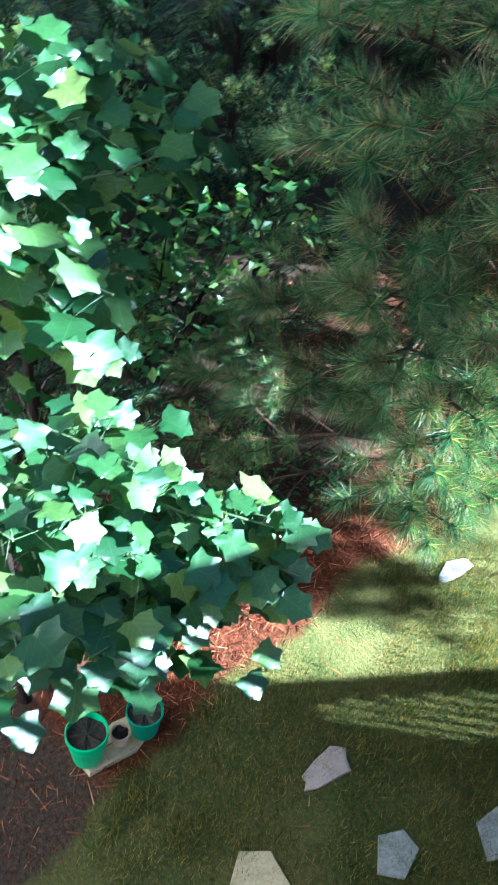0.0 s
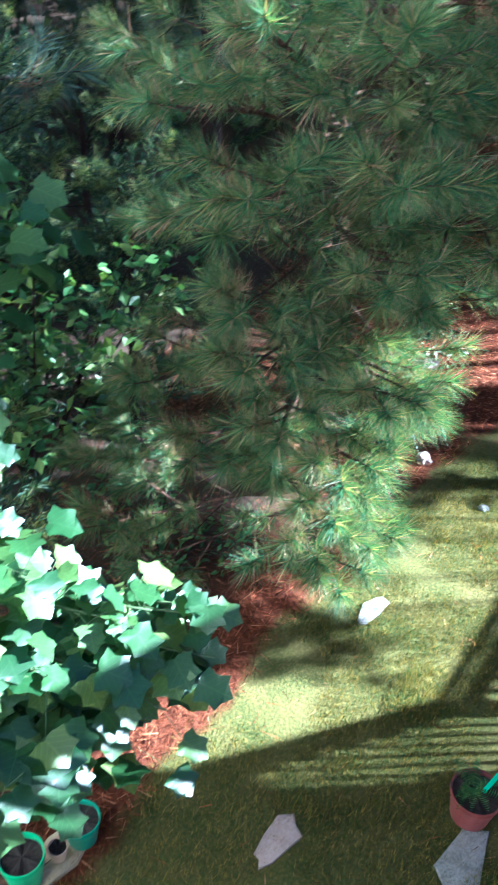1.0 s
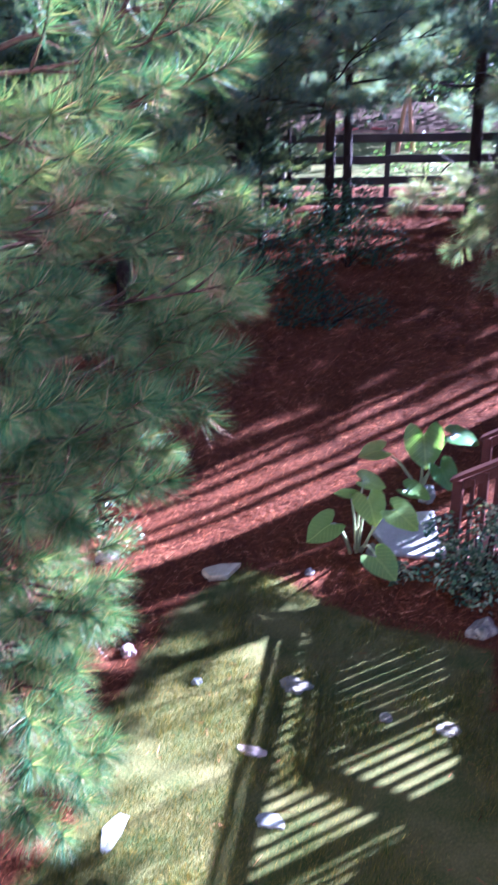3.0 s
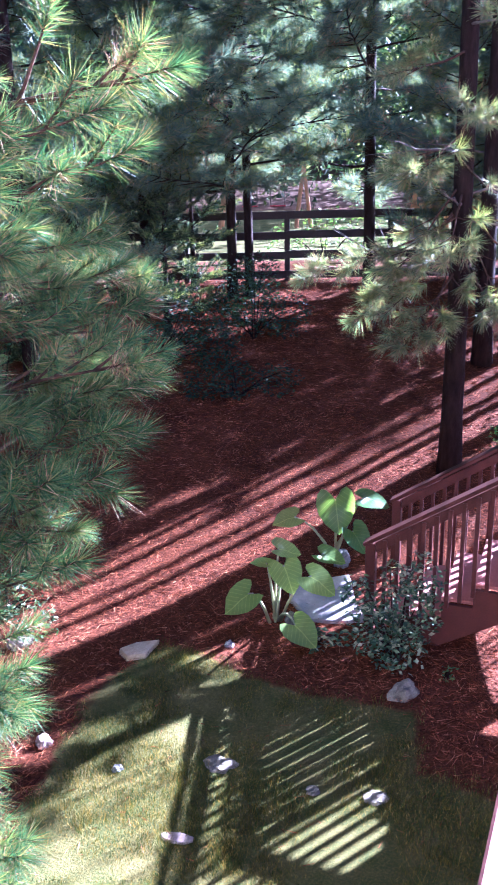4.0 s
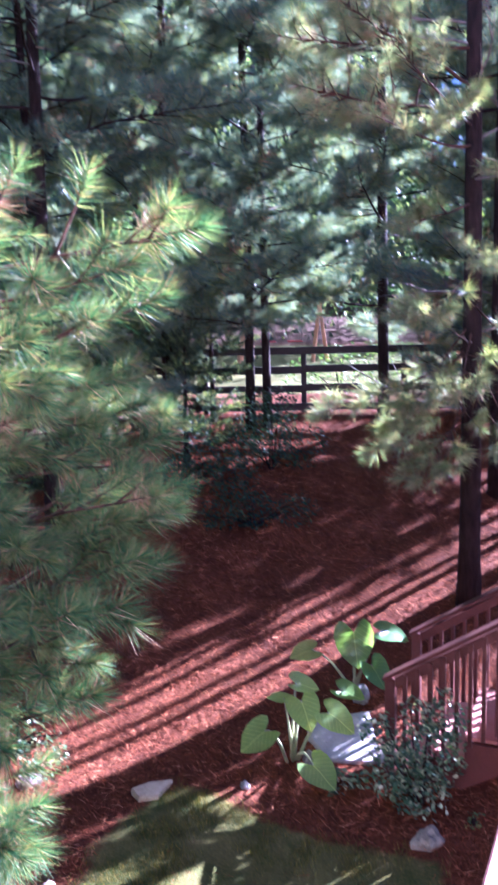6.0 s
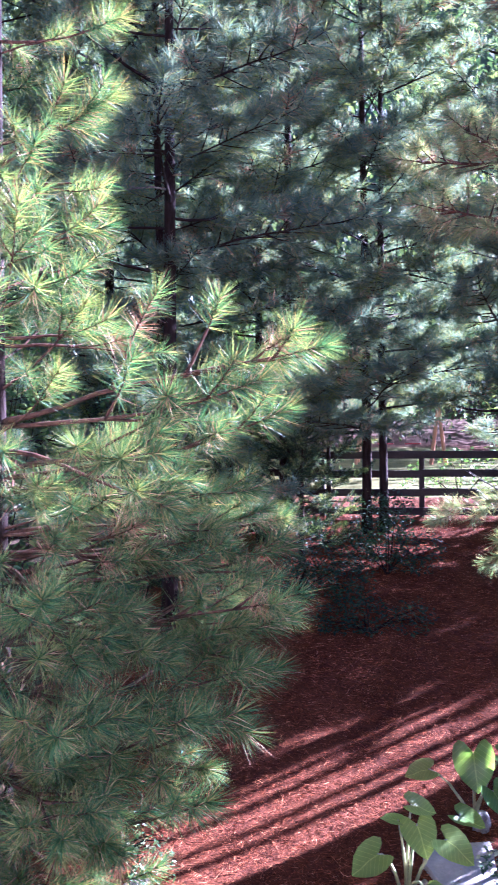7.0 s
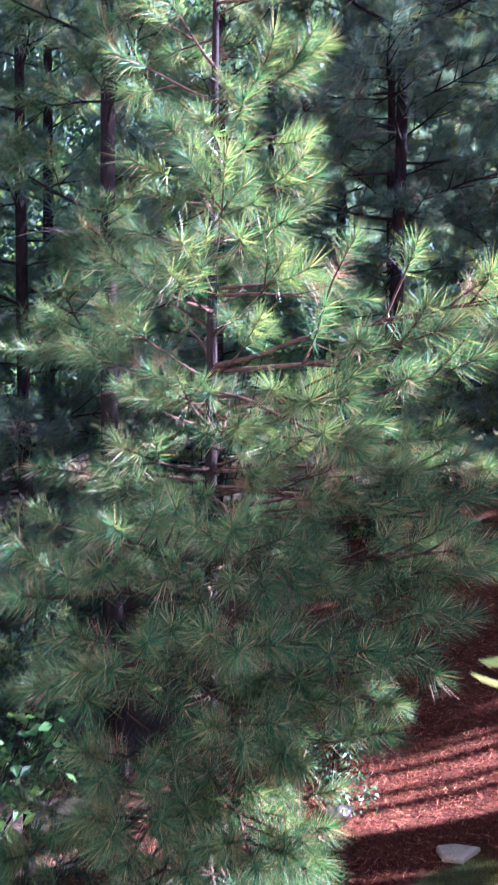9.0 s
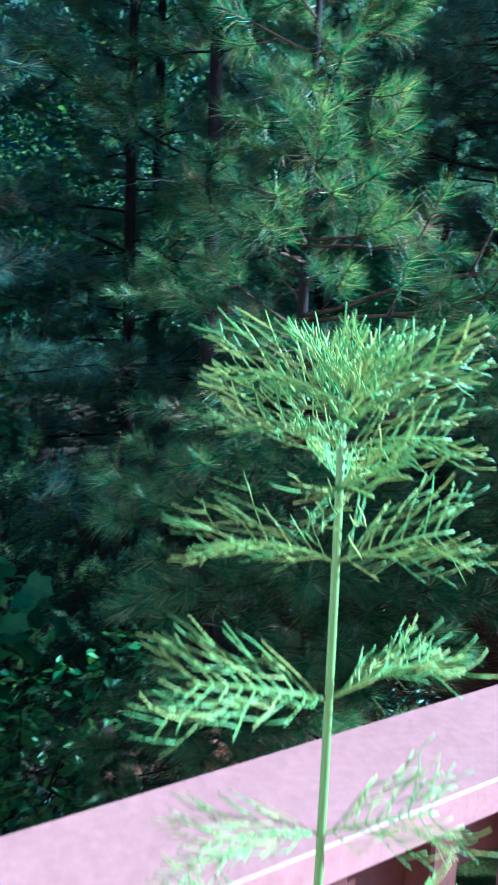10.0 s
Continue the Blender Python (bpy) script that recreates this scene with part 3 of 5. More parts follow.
def rock(name, x, y, size, material, label, seed, z=0.0):
    """A rounded, uneven field rock, its foot in the ground."""
    bm = bmesh.new()
    bmesh.ops.create_icosphere(bm, subdivisions=3, radius=1)
    for v in bm.verts:
        d = 1 + 0.42 * noise.noise(v.co * 1.4 + Vector((seed * 7.1, 0, 0))) + 0.20 * noise.noise(v.co * 3.4 + Vector((0, seed, 0))) + 0.06 * noise.noise(v.co * 9)
        v.co = Vector((v.co.x * size[0] / 2 * d, v.co.y * size[1] / 2 * d, max(-0.4, v.co.z) * size[2] * d))
    me = bpy.data.meshes.new(name)
    bm.to_mesh(me)
    bm.free()
    me.materials.append(material)
    ob = new(name, me)
    ob.matrix_world = pose(x, y, ground_z(x, y) + z, 0, 0, seed * 40)
    return tagged(ob, label, "rock")


STEP = "stepping stones in the lawn"
slab("flagstone", -0.925, 2.16, (0.15, 0.33), 0.03, -4, PINKSTONE, "pinkish pointed flagstone sunk in shaded lawn", 3, sides=10, group=STEP, taper=0.45)
slab("flagstone", -0.41, 2.09, (0.24, 0.26), 0.03, -28, PALE, "pale veined square flagstone in shaded lawn", 11, sides=5, group=STEP)
slab("flagstone", -0.80, 1.51, (0.34, 0.28), 0.03, 40, CREAM, "cream flagstone in shaded lawn", 8, sides=5, group=STEP, taper=-0.3)
slab("flagstone", -1.27, 3.80, (0.13, 0.30), 0.03, -2, PALE, "pale flagstone lying in full sun", 5, sides=9, group=STEP, taper=0.2)
slab("flagstone", -0.13, 2.58, (0.25, 0.50), 0.03, -6, PALE, "pale grey flagstone under a red plant pot", 13, sides=5, group=STEP)
slab("flagstone", -0.34, 4.04, (0.20, 0.12), 0.035, 0, PALE, "small bluish-white stone in the lawn", 17, sides=8, group=STEP)
slab("flagstone", -0.55, 4.61, (0.24, 0.09), 0.03, -12, PINKSTONE, "small pinkish flagstone half in sun", 19, sides=9, group=STEP, taper=0.2)
slab("paving_slab", -1.17, 6.80, (0.40, 0.24), 0.10, 30, CREAM, "cream stone block at the edge of the mulch", 23, tilt=(8, 0), sides=5)
slab("paving_slab", -1.72, 1.49, (0.21, 0.58), 0.045, 2, CREAM, "broken cream paving slab under three plant pots", 29, sides=6)
slab("landing_slab", 0.56, 7.60, (0.74, 0.80), 0.07, 12, CONCRETE, "grey concrete slab at the foot of the stairs", 31, z=0.0, tilt=(13, 0), sides=8)
rock("rock", 1.15, 6.22, (0.26, 0.20, 0.12), GREYSTONE, "grey field rock beside the shrub", 1)
rock("rock", 0.74, 8.18, (0.24, 0.18, 0.12), PALE, "pale rock behind the elephant ears", 2, 0.02)
rock("rock", 0.24, 7.26, (0.20, 0.16, 0.11), GREYSTONE, "pitted grey rock beside the concrete slab", 3)
rock("rock", -0.31, 5.34, (0.22, 0.17, 0.03), GREYSTONE, "flat grey stone in the lawn", 4)
rock("rock", -1.07, 5.27, (0.09, 0.08, 0.035), PALE, "small white stone in the lawn", 5)
rock("rock", 0.36, 5.08, (0.10, 0.09, 0.03), GREYSTONE, "small grey stone in the lawn", 6)
rock("rock", 0.80, 5.02, (0.15, 0.19, 0.035), GREYSTONE, "dark grey stone in shaded lawn", 7)
rock("rock", -1.70, 5.55, (0.16, 0.13, 0.07), PINKSTONE, "pinkish stone at the edge of the mulch", 8)
rock("rock", -0.35, 6.9, (0.09, 0.07, 0.05), PALE, "small pale stone under a broad leaf", 9)
rock("rock", -2.3, 6.9, (0.25, 0.13, 0.10), PINKSTONE, "pinkish rock in the mulch under the pine", 10)


# ---- pots ----
def plant_pot(x, y, z, top, foot, high, material, label, soil=0.85, tilt=0):
    pot = thing("plant_pot", pose(x, y, z, tilt, 0, 0), label, "plant pot")
    t = 0.006
    prof = [(0.0, 0.0), (foot, 0.0), (foot + (top - foot) * 0.82, high * 0.84), (top * 0.985, high * 0.85), (top, high * 0.86), (top, high), (top - t, high), (top - t * 1.6, high * 0.85), (foot + (top - foot) * 0.5, high * 0.5)]
    part("pot_body", Build().lathe(prof, 28).mesh("pot_body", material, smooth=False), pot)
    rs = foot + (top - foot) * soil - 0.006
    vs = [(0, 0, high * soil + 0.008)] + [(rs * k * math.cos(a), rs * k * math.sin(a), high * soil + 0.01 * math.sin(5 * a + k)) for k in (0.5, 1.0) for a in (2 * math.pi * j / 20 for j in range(20))]
    fs = [(0, 1 + j, 1 + (j + 1) % 20) for j in range(20)] + [(1 + j, 21 + j, 21 + (j + 1) % 20, 1 + (j + 1) % 20) for j in range(20)]
    part("soil", Build().add(vs, fs).mesh("soil", SOIL), pot, "dark potting soil")
    return pot


plant_pot(-1.76, 1.30, 0.042, 0.105, 0.075, 0.22, GREENPOT, "bright green plastic pot of bare dark soil")
plant_pot(-1.69, 1.60, 0.042, 0.095, 0.070, 0.17, DARKGREENPOT, "dark green plastic pot of bare dark soil")
plant_pot(-1.715, 1.465, 0.042, 0.050, 0.036, 0.09, CLAYPOT, "small tan clay pot of soil")
red = plant_pot(-0.20, 2.85, 0.034, 0.130, 0.098, 0.20, REDPOT, "red-brown plastic pot with a small fern and a green stake")
part("stake", Build().box((0.022, 0.004, 0.30), (0.05, 0.035, 0.29), turn=Matrix.Rotation(0.2, 4, "Y"), bevel=0.001).mesh("stake", STAKE), red, "bright green plastic plant stake")


def pot_fern():
    rng = np.random.default_rng(3)
    tris = []
    for k in range(13):
        a, ln = rng.uniform(0, 6.28), rng.uniform(0.11, 0.19)
        for i in range(16):
            t = i / 16
            c = np.array((math.cos(a) * ln * t, math.sin(a) * ln * t, 0.165 + 0.16 * t - 0.13 * t * t))
            for sd in (-1, 1):
                side = np.array((-math.sin(a), math.cos(a), 0.1)) * sd * 0.05 * (1 - t) ** 0.6
                tris.append((c, c + np.array((math.cos(a), math.sin(a), 0)) * 0.006, c + side))
    return tri_mesh("fern", np.array(tris) + np.array((-0.03, 0.03, 0)), BROADLEAF)


part("fern", pot_fern(), red, "small yellow-green fern")


# ---- pines ----
def shoot(rng, base, d, ln, count, long, width, droop=0.10):
    """The needles of one shoot: loose thin triangles that stand off its axis."""
    d = d / np.linalg.norm(d)
    h = np.array((0, 0, 1.0)) if abs(d[2]) < 0.9 else np.array((1.0, 0, 0))
    a = np.cross(d, h)
    a /= np.linalg.norm(a)
    b = np.cross(d, a)
    s = rng.random(count) ** 0.75
    th = rng.uniform(0, 2 * math.pi, count)
    ang = np.radians(70 - 46 * s ** 1.2 + rng.normal(0, 10, count))
    out = np.cos(th)[:, None] * a + np.sin(th)[:, None] * b
    way = np.cos(ang)[:, None] * d + np.sin(ang)[:, None] * out
    ll = long * rng.uniform(0.72, 1.08, count) * (1 - 0.25 * (s > 0.93))
    p0 = base + d * (s * ln)[:, None]
    tip = p0 + way * ll[:, None]
    tip[:, 2] -= droop * ll * (1 - np.abs(way[:, 2]))
    side = np.cross(way, rng.normal(size=(count, 3)))
    side /= np.linalg.norm(side, axis=1)[:, None] + 1e-9
    w = width * 0.5
    return np.stack([p0 - side * w, p0 + side * w, tip], 1)


def branch_meshes(seed, ln, nodes, fine=True, count=150, long=0.17, width=0.0032, lift=0.22, leafm=None, deadness=0.26):
    """One pine branch along +X, 1 mesh of wood and 1 of needles."""
    rng = np.random.default_rng(seed)
    wood = Build()
    needles, slots = [], []
    young = []

    def axis(p0, d, l, curl, n=7):
        pts, p, v = [np.array(p0)], np.array(p0, float), np.array(d, float)
        for i in range(n):
            v = v + np.array((0, 0, curl / n)) + rng.normal(0, 0.055, 3)
            v /= np.linalg.norm(v)
            p = p + v * l / n
            pts.append(p.copy())
        return pts

    def leaf(pts, l):
        k = len(pts)
        i0 = max(0, int((k - 1) * max(0.0, 1 - ((0.13 if leafm is NEEDLE_MID else 0.10 if fine else 0.30) + 0.12 * rng.random()) / l)))
        segs = k - 1 - i0
        kind = rng.random()
        for i in range(i0, k - 1):
            d = pts[i + 1] - pts[i]
            sl = np.linalg.norm(d)
            tipmost = i == k - 2
            c = int(count / max(1, segs) * (1.25 if tipmost else 0.9))
            tr = shoot(rng, pts[i], d, sl, c, long * rng.uniform(0.85, 1.1), width)
            needles.append(tr)
            r = rng.random(c)
            dry = r < (0.75 if kind < 0.6 * deadness and not tipmost else 0.35 * deadness)
            slots.append(np.where(dry, 2, np.where(r < (0.6 if kind > 0.80 else 0.14), 1, 0)))

    main = axis((0, 0, 0), (1, 0, -0.06), ln, lift, 9)
    r0 = 0.004 + 0.0065 * ln
    wood.tube(main, [r0 * (1 - 0.85 * i / 9) + 0.0015 for i in range(10)], 5 if fine else 4)
    leaf(main, ln)
    for j in range(nodes):
        s = (0.36 + 0.58 * (j + rng.random() * 0.7) / nodes) if fine else 0.22 + 0.7 * (j + rng.random() * 0.5) / nodes
        i = min(8, int(s * 9))
        p = main[i] + (main[i + 1] - main[i]) * (s * 9 - i)
        base = main[i + 1] - main[i]
        base /= np.linalg.norm(base)
        for sd in ((-1, 1) if rng.random() < 0.75 else (rng.choice((-1, 1)),)):
            sub = (0.20 + (0.36 if fine else 0.26) * (1 - s) * ln) * rng.uniform(0.7, 1.15)
            d = base * (1.05 if fine else 0.75) + np.array((0, sd * rng.uniform(0.5, 0.95), rng.uniform(-0.25, 0.4)))
            d /= np.linalg.norm(d)
            tw = axis(p, d, sub, lift * 1.3, 5)
            wood.tube(tw, [r0 * 0.5 * (1 - 0.8 * q / 5) + 0.0015 for q in range(6)], 4)
            leaf(tw, sub)
            if sub > 0.42 and not fine:
                for sd2 in (-1, 1):
                    d2 = d * 0.8 + np.array((rng.uniform(-0.2, 0.5), sd2 * rng.uniform(0.3, 0.7), rng.uniform(-0.1, 0.4)))
                    d2 /= np.linalg.norm(d2)
                    t2 = axis(tw[3], d2, sub * rng.uniform(0.35, 0.55), lift * 1.3, 4)
                    wood.tube(t2, [0.004, 0.0035, 0.003, 0.0025, 0.002], 4)
                    leaf(t2, sub * 0.45)
    tr = np.concatenate(needles)
    sl = np.concatenate(slots)
    mats = (leafm or NEEDLE, TIP_NEEDLE, DRY_NEEDLE)
    return wood.mesh("branch", TWIG if fine else BARK, smooth=True), tri_mesh("needles", tr, *mats, slots=sl), ln


FINE = [branch_meshes(100 + k, ln, nd, True, 200, 0.165, 0.0036, deadness=0.27) for k, (ln, nd) in enumerate(((0.5, 1), (0.8, 1), (1.0, 1), (1.2, 2), (1.5, 3), (1.8, 6)))]
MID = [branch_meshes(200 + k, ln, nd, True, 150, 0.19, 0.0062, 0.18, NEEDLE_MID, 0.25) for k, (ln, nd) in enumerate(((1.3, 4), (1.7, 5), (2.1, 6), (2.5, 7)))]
DARK = [branch_meshes(200 + k, ln, nd, False, 130, 0.19, 0.0064, 0.18, NEEDLE, 0.12) for k, (ln, nd) in enumerate(((1.3, 5), (1.7, 6), (2.1, 7), (2.5, 8)))]
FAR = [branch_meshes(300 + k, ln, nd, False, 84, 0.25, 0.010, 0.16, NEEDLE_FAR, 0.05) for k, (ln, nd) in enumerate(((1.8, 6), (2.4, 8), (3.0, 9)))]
CED = [branch_meshes(400 + k, ln, nd, False, 120, 0.085, 0.0085, 0.25, CEDAR, 0.02) for k, (ln, nd) in enumerate(((0.9, 6), (1.3, 8)))]


def trunk_mesh(rng, high, r, lean=(0, 0), name="trunk", material=None, crook=0.03):
    n = 16
    pts, rad = [], []
    ph = rng.uniform(0, 6)
    for i in range(n + 1):
        s = i / n
        pts.append((lean[0] * s * high + crook * high * 0.1 * math.sin(4 * s + ph), lean[1] * s * high + crook * high * 0.1 * math.cos(3.1 * s + ph), -0.15 + s * (high + 0.15)))
        rad.append(r * (1 - s) ** 0.8 * (1 + 0.25 * math.exp(-s * high / 0.2)) + 0.006)
    return Build().tube(pts, rad, 12).mesh(name, material or BARK, smooth=True), pts


def put_branch(tree, root, az, el, made, scale=1.0, roll=0.0):
    """az: clockwise from +Y, el: above level, degrees."""
    wood, leaves, _ = made
    a = radians(90 - az)
    m = Matrix.Translation(root) @ Matrix.Rotation(a, 4, "Z") @ Matrix.Rotation(-radians(el), 4, "Y") @ Matrix.Rotation(radians(roll), 4, "X") @ Matrix.Scale(scale, 4)
    b = part("branch", wood, tree, m=m)
    part("needles", leaves, b)


def trunk_point(pts, z):
    for p, q in zip(pts, pts[1:]):
        if p[2] <= z <= q[2]:
            t = (z - p[2]) / (q[2] - p[2])
            return Vector((p[0] + (q[0] - p[0]) * t, p[1] + (q[1] - p[1]) * t, z))
    return Vector(pts[-1])


def aim_branch(tree, pts, base, z0, tip, kinds, roll=0.0):
    """A branch from the trunk at height z0 that ends at the world point tip."""
    root = trunk_point(pts, z0)
    v = Vector(tip) - Vector(base) - root
    ln = v.length
    made = min(kinds, key=lambda k: abs(k[2] - ln))
    put_branch(tree, root, math.degrees(math.atan2(v.x, v.y)), math.degrees(math.asin(v.z / ln)) - 6, made, ln / made[2], roll)


def pine(x, y, high, r, kinds, z_lo, z_hi, count, label, seed, reach=1.0, taper=0.55, aims=(), dead=0, name="pine_tree", lean=(0, 0), skip=None, el=(12, 45), top=True, group=""):
    rng = random.Random(seed)
    z = ground_z(x, y)
    tree = thing(name, pose(x, y, z), label, "tree", group)
    me, pts = trunk_mesh(rng, high, r, lean)
    part("trunk", me, tree)
    for z0, tip in aims:
        aim_branch(tree, pts, (x, y, z), z0 - z, tip, kinds, rng.uniform(-25, 25))
    az = rng.uniform(0, 360)
    for i in range(count):
        s = (i + rng.random()) / count
        zz = z_lo + (z_hi - z_lo) * s
        az += 137.5 + rng.uniform(-25, 25)
        if skip and skip(az % 360, zz):
            continue
        want = reach * (1.0 - taper * s) * rng.uniform(0.75, 1.15)
        made = min(kinds, key=lambda k: abs(k[2] - want))
        put_branch(tree, trunk_point(pts, zz), az, rng.uniform(*el) * (0.35 + s), made, max(0.6, min(1.25, want / made[2])), rng.uniform(-30, 30))
    if top:
        for k in range(4):
            put_branch(tree, trunk_point(pts, high - 0.3 - 0.15 * k), 90 * k + 20, 62, kinds[0], 0.8)
    for k in range(dead):
        zz, a, ln = rng.uniform(z_lo * 0.5, z_lo + (z_hi - z_lo) * 0.55), rng.uniform(0, 6.28), rng.uniform(0.7, 1.9)
        p = trunk_point(pts, zz)
        path, v, q = [p], Vector((math.cos(a), math.sin(a), rng.uniform(-0.25, 0.45))), p.copy()
        for j in range(7):
            v = (v + Vector([rng.uniform(-0.2, 0.2) for _ in range(3)])).normalized()
            q = q + v * ln / 7
            path.append(q.copy())
        b = Build().tube(path, [0.02 * (1 - j / 8.5) * (0.6 + r * 2) for j in range(8)], 5)
        for j in (3, 5):
            w = (v + Vector([rng.uniform(-0.9, 0.9) for _ in range(3)])).normalized()
            b.tube([path[j], path[j] + w * ln * 0.18, path[j] + w * ln * 0.34 + Vector((0, 0, rng.uniform(-0.08, 0.08)))], [0.008, 0.005, 0.002], 4)
        part("dead_branch", b.mesh("dead_branch", DEADWOOD, smooth=True), tree, "bare grey dead branch")
    return tree


# where the shoots of the young pine end, whorl by whorl
SKIRT_TIPS = [(-2.53, 2.39, 1.09), (-2.81, 2.63, 1.20), (-1.15, 2.59, 1.21), (-1.30, 2.57, 1.34), (-1.20, 2.43, 1.49)]
LOW_TIPS = [(-1.13, 2.66, 1.51), (-1.17, 2.45, 1.72), (-1.47, 2.91, 1.79), (-1.53, 2.54, 1.84), (-1.90, 2.35, 1.89), (-1.20, 2.47, 1.92), (-1.54, 3.20, 2.02), (-1.35, 2.36, 2.06), (-1.00, 2.92, 2.09), (-1.34, 3.25, 2.10), (-1.98, 2.29, 2.11), (-0.96, 3.41, 2.17), (-1.54, 2.44, 2.18), (-1.66, 4.63, 2.24), (-1.12, 2.58, 2.27)]
WAIST_TIPS = [(-1.21, 3.23, 2.35), (-1.57, 2.32, 2.37), (-1.33, 3.01, 2.52), (-1.69, 2.35, 2.62), (-0.89, 4.33, 2.63), (-1.17, 2.99, 2.64), (-0.76, 3.21, 2.65), (-1.14, 2.59, 2.72), (-1.13, 3.36, 2.78), (-1.01, 3.20, 2.80), (-0.51, 4.30, 2.88)]
MIDDLE_TIPS = [(-1.59, 4.57, 2.94), (-0.63, 3.38, 2.95), (-1.72, 4.75, 2.95), (-1.83, 2.43, 2.95), (-1.49, 2.35, 2.97), (-0.53, 5.17, 2.99), (-0.78, 3.08, 3.01), (-0.57, 3.76, 3.04), (-1.31, 2.76, 3.06), (-1.17, 2.52, 3.14), (-1.04, 2.87, 3.14), (-0.82, 4.84, 3.16), (-1.03, 3.67, 3.17), (-0.45, 4.25, 3.20), (-1.93, 2.33, 3.22), (-0.75, 4.43, 3.26), (-1.14, 3.39, 3.26), (-0.34, 3.87, 3.30), (-0.84, 3.66, 3.39)]
SHOULDER_TIPS = [(-1.08, 3.44, 3.48), (-1.60, 2.53, 3.49), (-1.59, 3.25, 3.51), (-1.35, 3.17, 3.52), (-1.03, 3.16, 3.54), (-2.39, 2.91, 3.54), (-0.52, 5.05, 3.55), (-1.26, 2.73, 3.56), (-0.45, 4.42, 3.59), (-0.90, 4.16, 3.60), (-1.15, 3.76, 3.74), (-1.85, 3.26, 3.78), (-0.90, 4.36, 3.96), (-2.07, 3.39, 4.01), (-2.50, 4.14, 4.04), (-1.75, 3.40, 4.08), (-0.60, 4.20, 3.95), (-0.60, 4.60, 3.70), (-0.95, 4.20, 3.80), (-0.80, 4.40, 3.45), (-1.00, 3.90, 3.60), (-0.75, 3.50, 4.15)]
CROWN_TIPS = [(-2.59, 3.48, 4.28), (-1.39, 3.68, 4.35), (-1.59, 3.31, 4.57), (-0.25, 3.59, 4.58), (-2.01, 3.25, 4.66), (-1.38, 4.23, 4.70), (-1.11, 4.30, 4.71), (-1.51, 3.36, 4.76), (-1.41, 3.80, 4.94), (-1.58, 3.75, 5.06), (-1.82, 3.60, 5.18), (-1.43, 4.24, 5.29), (-1.59, 3.66, 5.32), (-1.45, 4.26, 5.50), (-1.59, 3.85, 5.69), (-1.33, 4.27, 5.86), (-1.28, 4.22, 6.25), (-0.55, 3.42, 4.48), (-0.45, 3.80, 4.35), (-0.90, 3.40, 4.42)]


def whorl_aims(tips, x, y):
    """Each tip with the height at which its branch leaves the trunk."""
    rng = random.Random(19)
    return [(max(0.35, p[2] - rng.uniform(0.05, 0.42) * math.hypot(p[0] - x, p[1] - y)), p) for p in tips]


def inner_tips(x, y, count, seed):
    """Short shoots close round the trunk, facing the deck."""
    rng = random.Random(seed)
    found = []
    for i in range(count):
        a, d = radians(rng.uniform(250, 372)), rng.uniform(0.3, 0.75)
        found.append((x + d * math.cos(a), y + d * math.sin(a), 2.2 + 1.9 * (i + rng.random()) / count))
    return found


pine(-1.95, 4.05, 7.4, 0.05, FINE, 0.4, 7.0, 56, "young loblolly pine with long green needles beside the lawn", 11, reach=1.55, taper=0.8,
     aims=whorl_aims(SKIRT_TIPS + LOW_TIPS + WAIST_TIPS + MIDDLE_TIPS + SHOULDER_TIPS + CROWN_TIPS + inner_tips(-1.95, 4.05, 26, 5), -1.95, 4.05),
     skip=lambda az, z: 30 < az < 230 and 0.8 < z < 3.4 and az % 4 > 1.6 or z < 1.8 and (az > 280 or az < 115), el=(-5, 35))
pine(-4.6, 6.5, 13, 0.11, DARK, 3.6, 12.5, 30, "tall pine with a bare reddish trunk among the woods", 12, reach=2.2, dead=6)
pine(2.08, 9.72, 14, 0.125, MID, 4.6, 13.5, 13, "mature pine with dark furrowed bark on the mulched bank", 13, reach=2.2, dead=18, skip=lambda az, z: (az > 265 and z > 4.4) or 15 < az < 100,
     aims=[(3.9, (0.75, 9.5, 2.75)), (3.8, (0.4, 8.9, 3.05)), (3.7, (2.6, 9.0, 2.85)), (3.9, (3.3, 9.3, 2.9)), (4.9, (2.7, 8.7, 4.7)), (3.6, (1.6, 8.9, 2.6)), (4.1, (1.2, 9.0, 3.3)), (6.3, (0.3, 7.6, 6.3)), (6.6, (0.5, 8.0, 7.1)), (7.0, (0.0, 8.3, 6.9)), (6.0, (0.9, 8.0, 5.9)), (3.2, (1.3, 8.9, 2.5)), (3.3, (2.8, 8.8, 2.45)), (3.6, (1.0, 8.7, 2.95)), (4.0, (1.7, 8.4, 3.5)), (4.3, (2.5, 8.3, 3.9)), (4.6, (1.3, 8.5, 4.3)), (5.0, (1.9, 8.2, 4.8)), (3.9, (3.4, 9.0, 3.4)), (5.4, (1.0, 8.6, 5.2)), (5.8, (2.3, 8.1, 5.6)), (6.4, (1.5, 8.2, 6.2))])

